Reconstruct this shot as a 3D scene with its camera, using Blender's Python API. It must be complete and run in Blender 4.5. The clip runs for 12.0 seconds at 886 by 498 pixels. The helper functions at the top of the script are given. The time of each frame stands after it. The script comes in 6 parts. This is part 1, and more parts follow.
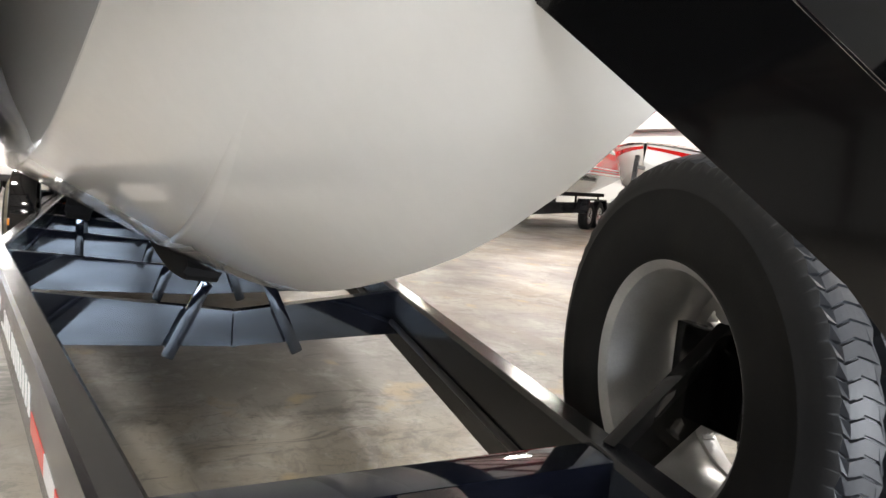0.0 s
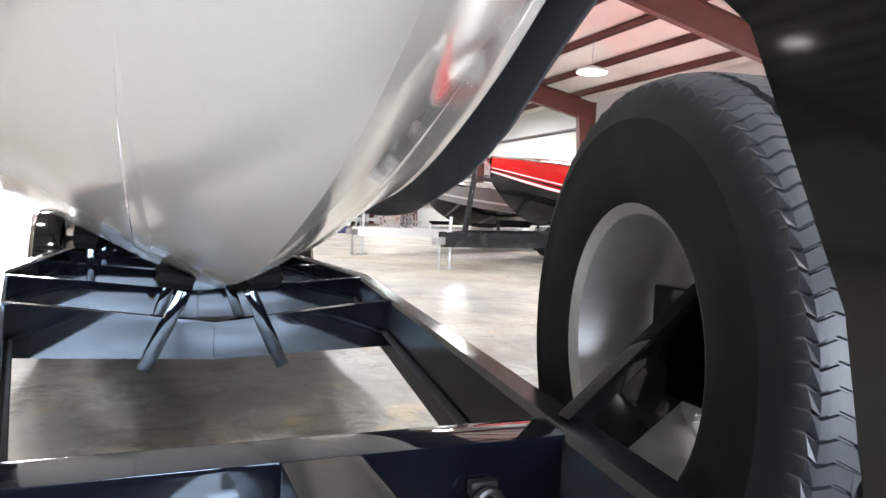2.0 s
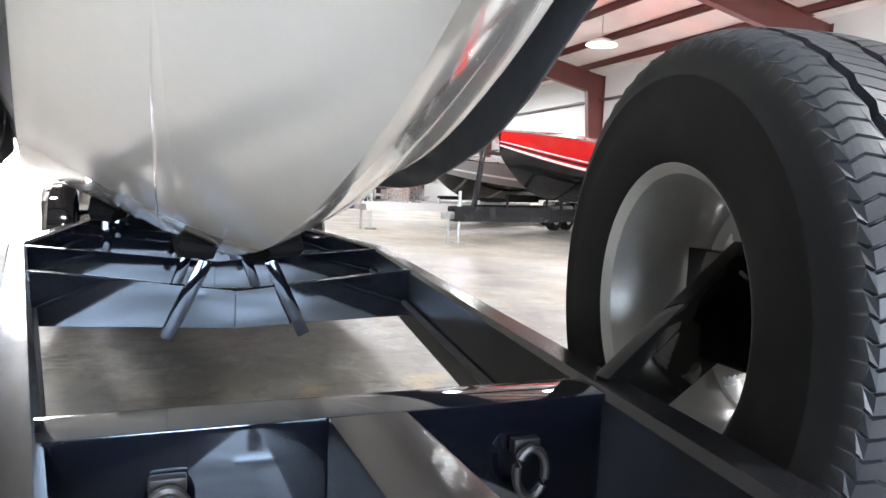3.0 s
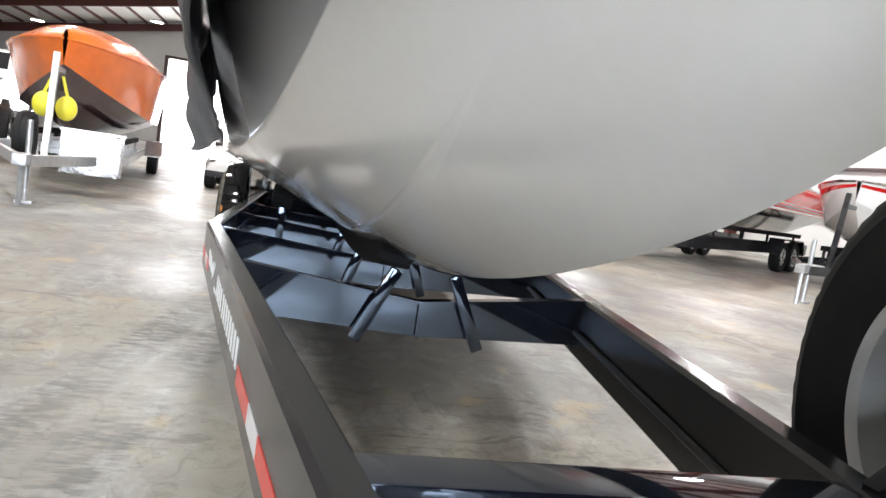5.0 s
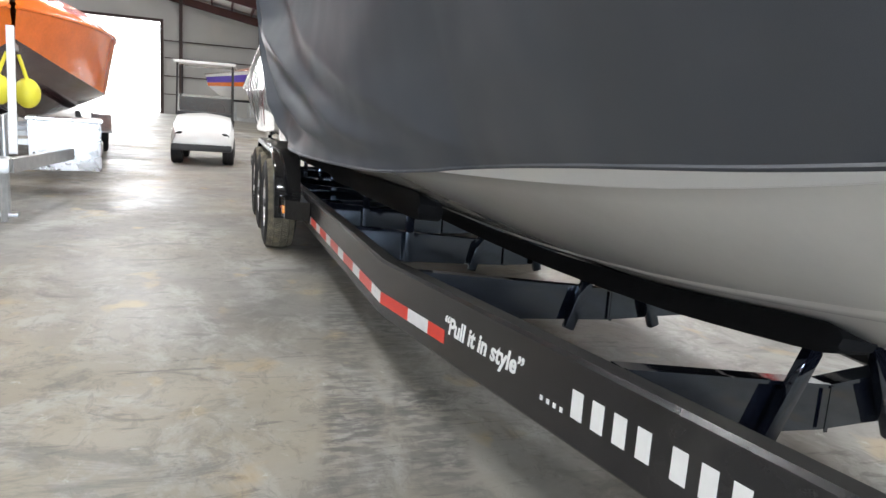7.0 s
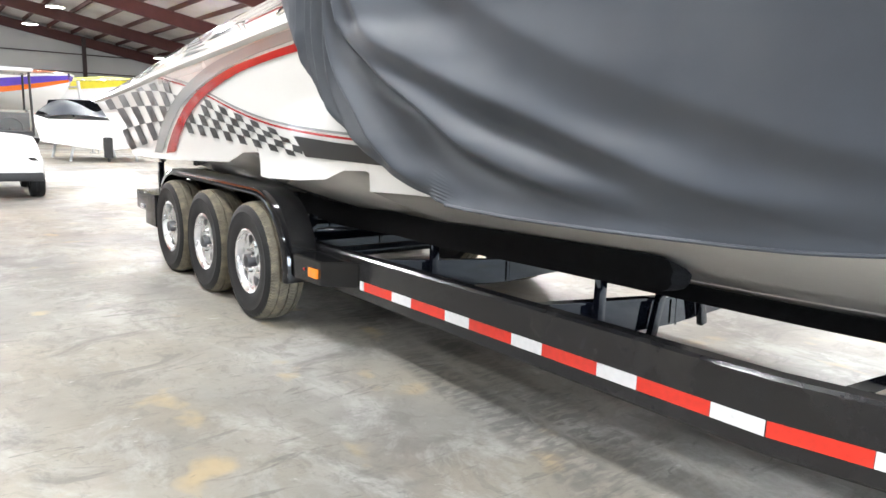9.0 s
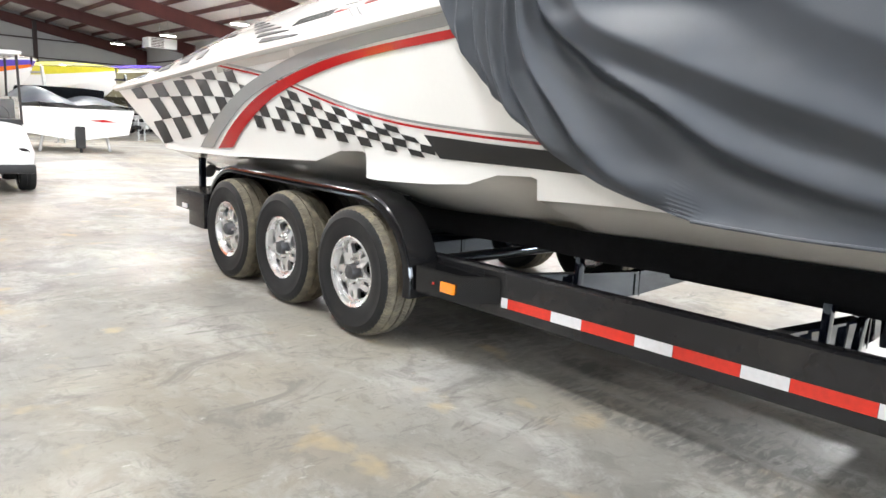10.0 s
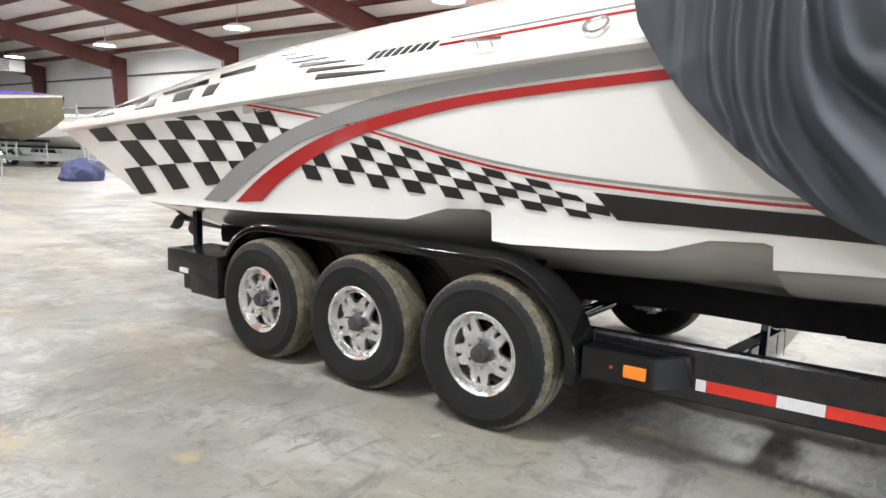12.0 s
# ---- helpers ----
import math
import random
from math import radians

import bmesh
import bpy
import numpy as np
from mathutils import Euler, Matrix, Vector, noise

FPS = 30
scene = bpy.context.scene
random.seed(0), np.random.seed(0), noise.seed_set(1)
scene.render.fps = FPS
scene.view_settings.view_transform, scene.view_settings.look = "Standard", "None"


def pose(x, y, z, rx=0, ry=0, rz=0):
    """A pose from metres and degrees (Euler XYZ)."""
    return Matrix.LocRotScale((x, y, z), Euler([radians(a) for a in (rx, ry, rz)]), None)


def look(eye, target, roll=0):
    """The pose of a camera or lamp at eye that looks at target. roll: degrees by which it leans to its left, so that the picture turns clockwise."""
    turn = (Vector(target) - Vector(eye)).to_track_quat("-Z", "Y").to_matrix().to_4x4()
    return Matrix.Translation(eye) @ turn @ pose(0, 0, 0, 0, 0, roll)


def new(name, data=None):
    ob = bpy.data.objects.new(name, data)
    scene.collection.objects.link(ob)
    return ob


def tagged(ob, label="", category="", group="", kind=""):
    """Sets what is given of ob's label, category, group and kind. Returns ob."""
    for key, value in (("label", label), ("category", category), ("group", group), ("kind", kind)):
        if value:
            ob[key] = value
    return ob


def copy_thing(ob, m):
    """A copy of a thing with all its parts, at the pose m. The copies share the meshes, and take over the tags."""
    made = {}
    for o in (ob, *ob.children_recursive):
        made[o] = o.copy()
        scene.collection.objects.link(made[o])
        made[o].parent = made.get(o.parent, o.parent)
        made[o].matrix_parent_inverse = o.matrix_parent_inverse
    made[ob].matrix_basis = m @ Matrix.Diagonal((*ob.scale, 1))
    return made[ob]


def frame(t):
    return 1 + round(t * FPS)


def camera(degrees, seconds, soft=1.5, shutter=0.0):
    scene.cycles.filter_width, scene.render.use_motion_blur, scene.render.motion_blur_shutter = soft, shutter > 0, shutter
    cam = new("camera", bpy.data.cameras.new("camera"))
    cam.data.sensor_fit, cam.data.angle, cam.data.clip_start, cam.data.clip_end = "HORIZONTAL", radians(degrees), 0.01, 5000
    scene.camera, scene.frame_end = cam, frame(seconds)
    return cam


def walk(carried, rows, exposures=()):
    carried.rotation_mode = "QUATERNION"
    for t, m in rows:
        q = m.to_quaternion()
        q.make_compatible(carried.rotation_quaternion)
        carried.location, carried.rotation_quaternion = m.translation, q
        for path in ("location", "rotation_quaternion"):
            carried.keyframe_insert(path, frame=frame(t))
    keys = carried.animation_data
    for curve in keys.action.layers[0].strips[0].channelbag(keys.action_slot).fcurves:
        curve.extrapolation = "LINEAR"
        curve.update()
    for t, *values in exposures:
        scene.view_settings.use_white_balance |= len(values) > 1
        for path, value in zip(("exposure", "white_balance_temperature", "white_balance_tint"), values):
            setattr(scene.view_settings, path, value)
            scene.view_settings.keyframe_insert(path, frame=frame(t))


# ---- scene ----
cam = camera(66.4, 12.0)
PATH = [
    (0, (-0.47, -3.35, 1.163), (0.424, -1.576, 0.936), 5.0),
    (0.5, (-0.381, -3.248, 1.025), (0.409, -1.413, 0.934), 4.5),
    (1, (-0.286, -3.272, 0.997), (0.437, -1.409, 0.923), 3.5),
    (1.5, (-0.233, -3.3, 0.99), (0.516, -1.448, 0.9), 3.8),
    (2, (-0.209, -3.316, 0.992), (0.566, -1.475, 0.889), 2.7),
    (2.5, (-0.218, -3.314, 0.987), (0.575, -1.482, 0.86), 1.6),
    (3, (-0.255, -3.292, 0.963), (0.504, -1.45, 0.788), 2.6),
    (3.5, (-0.34, -3.249, 0.974), (0.316, -1.368, 0.802), 2.1),
    (3.7, (-0.379, -3.241, 0.971), (0.215, -1.337, 0.824), 1.8),
    (5.5, (-0.689, -3.226, 1.112), (-0.309, -1.289, 0.792), 11.5),
    (6, (-0.989, -2.867, 1.169), (-0.645, -0.942, 0.751), 13.1),
    (6.5, (-1.344, -2.451, 1.186), (-0.922, -0.53, 0.824), 7.7),
    (8.3, (-2.522, -0.812, 1.271), (-1.397, 0.776, 0.809), 3.3),
    (8.5, (-2.659, -0.631, 1.26), (-1.502, 0.946, 0.845), 2.2),
    (9, (-2.936, -0.15, 1.282), (-1.722, 1.399, 0.928), 2.0),
    (9.5, (-3.177, 0.333, 1.288), (-1.923, 1.854, 0.949), 2.4),
    (10, (-3.474, 0.792, 1.265), (-2.156, 2.252, 0.901), 3.1),
    (10.5, (-3.595, 1.228, 1.295), (-2.209, 2.62, 0.918), 2.2),
    (11, (-3.764, 1.639, 1.305), (-2.238, 2.885, 0.961), 3.0),
    (11.5, (-3.831, 1.961, 1.321), (-2.254, 3.132, 0.946), 3.9),
    (12, (-3.953, 2.259, 1.367), (-2.369, 3.446, 1.076), 1.9),
]
walk(cam, [(t, look(*p)) for t, *p in PATH], [(0, 0.1, 7000, 14), (1.0, 0.2, 6900, 14), (1.5, 0.38, 6700, 14), (2.5, 0.45, 6300, 13), (3.5, 0.38, 6350, 13), (5.5, -0.1, 6500, 12), (6.5, -0.25, 6400, 11), (8.5, 0.68, 6300, 11), (9.5, 0.74, 6350, 11), (10.5, 0.43, 6400, 11), (12, 0.33, 6350, 11)])

# ---- world, daylight outside the door, lamps of the hall ----
world = bpy.data.worlds.new("world")
scene.world = world
world.use_nodes = True
wn = world.node_tree.nodes
sky = wn.new("ShaderNodeTexSky")
sky.sky_type, sky.sun_disc = "NISHITA", False
sky.sun_elevation, sky.sun_rotation = radians(38), radians(60)
world.node_tree.links.new(sky.outputs[0], wn["Background"].inputs[0])
wn["Background"].inputs[1].default_value = 0.15
sun = new("sun", bpy.data.lights.new("sun", "SUN"))
sun.data.energy, sun.data.angle, sun.data.color = 3.0, radians(0.6), (1, .95, .88)
sun.matrix_world = look((0, 0, 30), (-14, 10, 0))

HALL_X0, HALL_X1, HALL_Y0, HALL_Y1 = -34.0, 15.2, -16.5, 57.3
RIDGE_X, EAVE_Z, SLOPE = -10.0, 5.75, 0.18
BAY, FRAME_Y0 = 9.55, -9.8


def roof_z(x):
    return EAVE_Z + SLOPE * (HALL_X1 - x if x > RIDGE_X else HALL_X1 - RIDGE_X - (RIDGE_X - x))


LAMP_XS = (11.7, 3.7, -4.3, -12.3, -20.3)
LAMP_YS = [FRAME_Y0 + BAY * (k + 0.5) for k in range(0, 7)]
for lx in LAMP_XS[:4]:
    for ly in LAMP_YS[:5]:
        lamp = new("hall_lamp_light", bpy.data.lights.new("hall_lamp_light", "AREA"))
        lamp.data.shape, lamp.data.size = "DISK", 0.9
        lamp.data.energy, lamp.data.color = 455, (0.985, 1.0, 0.985)
        lamp.matrix_world = pose(lx, ly, roof_z(lx) - 1.02)
door_light = new("door_daylight", bpy.data.lights.new("door_daylight", "AREA"))
door_light.data.shape, door_light.data.size, door_light.data.size_y = "RECTANGLE", 5.2, 6.4
door_light.data.energy, door_light.data.color = 1500, (0.93, 0.97, 1.0)
door_light.matrix_world = look((-9.4, HALL_Y1 - 0.3, 3.4), (-6, 0, 1.0))

# assumed doorway behind the camera, unseen; its area lamp brightens bow and floor
south_light = new("assumed_door_daylight", bpy.data.lights.new("assumed_door_daylight", "AREA"))
south_light.data.shape, south_light.data.size, south_light.data.size_y = "RECTANGLE", 8.6, 4.6
south_light.data.energy, south_light.data.color = 2600, (0.80, 0.90, 1.0)
south_light.matrix_world = look((-1.0, HALL_Y0 + 0.25, 2.5), (-0.5, 0, 0.9))


# ---- materials ----
def material(name, color, rough=0.5, metal=0.0, coat=0.0, vary=0.15, scale=4.0, fine=60.0, bump=0.02, spec=0.5, stain=None, stain_amount=0.0, rough_vary=0.1, tint=None):
    """A procedural surface: two scales of tone, roughness that varies, fine relief, and stains with a shape of their own."""
    m = bpy.data.materials.new(name)
    m.use_nodes = True
    nt = m.node_tree
    b = nt.nodes["Principled BSDF"]
    tc = nt.nodes.new("ShaderNodeTexCoord")
    n1, n2 = nt.nodes.new("ShaderNodeTexNoise"), nt.nodes.new("ShaderNodeTexNoise")
    for n, s, d in ((n1, scale, 5), (n2, fine, 3)):
        n.inputs["Scale"].default_value, n.inputs["Detail"].default_value = s, d
        nt.links.new(tc.outputs["Object"], n.inputs["Vector"])
    mixer = nt.nodes.new("ShaderNodeMath")
    mixer.operation = "MULTIPLY_ADD"
    nt.links.new(n1.outputs["Fac"], mixer.inputs[0])
    mixer.inputs[1].default_value = 0.7
    half = nt.nodes.new("ShaderNodeMath")
    half.operation = "MULTIPLY"
    half.inputs[1].default_value = 0.3
    nt.links.new(n2.outputs["Fac"], half.inputs[0])
    nt.links.new(half.outputs[0], mixer.inputs[2])
    ramp = nt.nodes.new("ShaderNodeValToRGB")
    c = np.array(color[:3])
    ramp.color_ramp.elements[0].position, ramp.color_ramp.elements[1].position = 0.3, 0.7
    ramp.color_ramp.elements[0].color = (*np.clip(c * (1 - vary), 0, 1), 1)
    ramp.color_ramp.elements[1].color = (*np.clip(c * (1 + vary), 0, 1), 1)
    nt.links.new(mixer.outputs[0], ramp.inputs[0])
    out = ramp.outputs[0]
    if stain is not None:
        n3 = nt.nodes.new("ShaderNodeTexNoise")
        n3.inputs["Scale"].default_value, n3.inputs["Detail"].default_value = scale * 0.7, 8
        nt.links.new(tc.outputs["Object"], n3.inputs["Vector"])
        r3 = nt.nodes.new("ShaderNodeValToRGB")
        r3.color_ramp.elements[0].position, r3.color_ramp.elements[1].position = 0.5, 0.72
        r3.color_ramp.elements[1].color = (stain_amount,) * 3 + (1,)
        nt.links.new(n3.outputs["Fac"], r3.inputs[0])
        mix = nt.nodes.new("ShaderNodeMix")
        mix.data_type = "RGBA"
        nt.links.new(r3.outputs[0], mix.inputs[0])
        nt.links.new(out, mix.inputs[6])
        mix.inputs[7].default_value = (*stain, 1)
        out = mix.outputs[2]
    nt.links.new(out, b.inputs["Base Color"])
    b.inputs["Metallic"].default_value = metal
    b.inputs["Coat Weight"].default_value = coat
    b.inputs["Coat Roughness"].default_value = 0.06
    b.inputs["Specular IOR Level"].default_value = spec
    if tint:
        b.inputs["Specular Tint"].default_value = (*tint, 1)
    rr = nt.nodes.new("ShaderNodeMapRange")
    rr.inputs["To Min"].default_value, rr.inputs["To Max"].default_value = max(0.02, rough - rough_vary), min(1, rough + rough_vary)
    nt.links.new(n1.outputs["Fac"], rr.inputs[0])
    nt.links.new(rr.outputs[0], b.inputs["Roughness"])
    if bump:
        bp = nt.nodes.new("ShaderNodeBump")
        bp.inputs["Strength"].default_value, bp.inputs["Distance"].default_value = 0.4, bump
        nt.links.new(n2.outputs["Fac"], bp.inputs["Height"])
        nt.links.new(bp.outputs[0], b.inputs["Normal"])
    return m


def glow(name, color, strength):
    m = bpy.data.materials.new(name)
    m.use_nodes = True
    b = m.node_tree.nodes["Principled BSDF"]
    b.inputs["Base Color"].default_value = (*color, 1)
    b.inputs["Emission Color"].default_value, b.inputs["Emission Strength"].default_value = (*color, 1), strength
    return m


TRACK_LEAN, TRACK_X = -0.15, (-0.93, -1.22)


def concrete_floor():
    """Worn sealed concrete: grey-tan clouds, dark scuffs drawn out along the lanes, ochre spots and polished patches."""
    m = bpy.data.materials.new("worn_sealed_concrete")
    m.use_nodes = True
    nt = m.node_tree
    L, N = nt.links.new, nt.nodes.new
    b = nt.nodes["Principled BSDF"]
    tc = N("ShaderNodeTexCoord")

    def noise_tex(scale, detail, stretch=(1, 1, 1), turn=0.0, rough=0.55, dist=0.0):
        mp = N("ShaderNodeMapping")
        mp.inputs["Scale"].default_value, mp.inputs["Rotation"].default_value = stretch, (0, 0, turn)
        L(tc.outputs["Object"], mp.inputs[0])
        n = N("ShaderNodeTexNoise")
        n.inputs["Scale"].default_value, n.inputs["Detail"].default_value = scale, detail
        n.inputs["Roughness"].default_value, n.inputs["Distortion"].default_value = rough, dist
        L(mp.outputs[0], n.inputs["Vector"])
        return n.outputs["Fac"]

    def ramp(src, p0, p1, c0, c1):
        r = N("ShaderNodeValToRGB")
        r.color_ramp.elements[0].position, r.color_ramp.elements[1].position = p0, p1
        r.color_ramp.elements[0].color, r.color_ramp.elements[1].color = (*c0, 1), (*c1, 1)
        L(src, r.inputs[0])
        return r.outputs[0]

    def mixed(fac, a, c):
        x = N("ShaderNodeMix")
        x.data_type = "RGBA"
        L(fac, x.inputs[0])
        L(a, x.inputs[6])
        if isinstance(c, tuple):
            x.inputs[7].default_value = (*c, 1)
        else:
            L(c, x.inputs[7])
        return x.outputs[2]

    base = ramp(noise_tex(0.8, 10, rough=0.66), 0.36, 0.64, (0.145, 0.139, 0.128), (0.29, 0.279, 0.258))
    base = mixed(ramp(noise_tex(0.32, 6, rough=0.6, dist=0.5), 0.42, 0.62, (0, 0, 0), (0.7,) * 3), base, (0.31, 0.265, 0.192))
    base = mixed(ramp(noise_tex(2.1, 9, (1, .7, 1), 0.4, 0.74, 0.5), 0.50, 0.62, (0, 0, 0), (0.6,) * 3), base, (0.385, 0.38, 0.365))
    base = mixed(ramp(noise_tex(2.6, 9, (.7, 1.2, 1), 0.9, 0.74, 0.8), 0.54, 0.64, (0, 0, 0), (0.68,) * 3), base, (0.115, 0.11, 0.103))
    base = mixed(ramp(noise_tex(5.5, 7, (.35, 1.5, 1), 0.75, 0.7, 1.2), 0.59, 0.65, (0, 0, 0), (0.6,) * 3), base, (0.10, 0.096, 0.09))
    base = mixed(ramp(noise_tex(0.55, 5, (1.8, .25, 1), 0.1, 0.6, 0.4), 0.56, 0.72, (0, 0, 0), (0.45,) * 3), base, (0.16, 0.148, 0.13))
    base = mixed(ramp(noise_tex(1.5, 5, rough=0.5), 0.635, 0.70, (0, 0, 0), (0.5,) * 3), base, (0.42, 0.30, 0.15))
    base = mixed(ramp(noise_tex(12, 6, rough=0.75), 0.60, 0.74, (0, 0, 0), (0.5,) * 3), base, (0.15, 0.14, 0.13))
    base = mixed(ramp(noise_tex(7, 6, rough=0.75, dist=0.6), 0.63, 0.70, (0, 0, 0), (0.55,) * 3), base, (0.50, 0.49, 0.46))
    base = mixed(ramp(noise_tex(9, 8, (1, .6, 1), 0.5, 0.78, 0.9), 0.53, 0.60, (0, 0, 0), (0.42,) * 3), base, (0.12, 0.115, 0.105))
    base = mixed(ramp(noise_tex(3.4, 3, (1, .8, 1), 0.2, 0.45), 0.64, 0.73, (0, 0, 0), (0.6,) * 3), base, (0.42, 0.31, 0.16))
    for turn, size, sharp in ((0.55, 3.2, 0.66), (-0.9, 3.0, 0.65), (0.25, 5.0, 0.675), (1.2, 4.0, 0.655)):
        base = mixed(ramp(noise_tex(size, 5, (1.0, 4.0, 1), turn, 0.66, 1.4), sharp, sharp + 0.06, (0, 0, 0), (0.55,) * 3), base, (0.07, 0.068, 0.066))
    # rubber left by tyres: two bands that run along the trailer's side, broken up by their tread
    sep = N("ShaderNodeSeparateXYZ")
    L(tc.outputs["Object"], sep.inputs[0])

    def math_node(op, a, c):
        n = N("ShaderNodeMath")
        n.operation = op
        for slot, value in enumerate((a, c)):
            if isinstance(value, (int, float)):
                n.inputs[slot].default_value = value
            else:
                L(value, n.inputs[slot])
        return n.outputs[0]
    lane = math_node("ADD", sep.outputs[0], math_node("MULTIPLY", sep.outputs[1], TRACK_LEAN))
    for centre in TRACK_X:
        near = math_node("ABSOLUTE", math_node("SUBTRACT", lane, centre), 0)
        band = ramp(near, 0.09, 0.15, (1, 1, 1), (0, 0, 0))
        tread = ramp(noise_tex(16, 3, (.5, 1.6, 1), 0.6, 0.6, 0.5), 0.42, 0.56, (0.15,) * 3, (1, 1, 1))
        worn = ramp(noise_tex(1.4, 4, rough=0.6), 0.36, 0.58, (0.25,) * 3, (0.8,) * 3)
        base = mixed(math_node("MULTIPLY", math_node("MULTIPLY", band, tread), worn), base, (0.085, 0.082, 0.078))
    L(base, b.inputs["Base Color"])
    L(ramp(noise_tex(0.7, 5), 0.35, 0.7, (0.34,) * 3, (0.66,) * 3), b.inputs["Roughness"])
    bp = N("ShaderNodeBump")
    bp.inputs["Strength"].default_value, bp.inputs["Distance"].default_value = 0.25, 0.006
    L(noise_tex(26, 6, rough=0.7), bp.inputs["Height"])
    L(bp.outputs[0], b.inputs["Normal"])
    return m


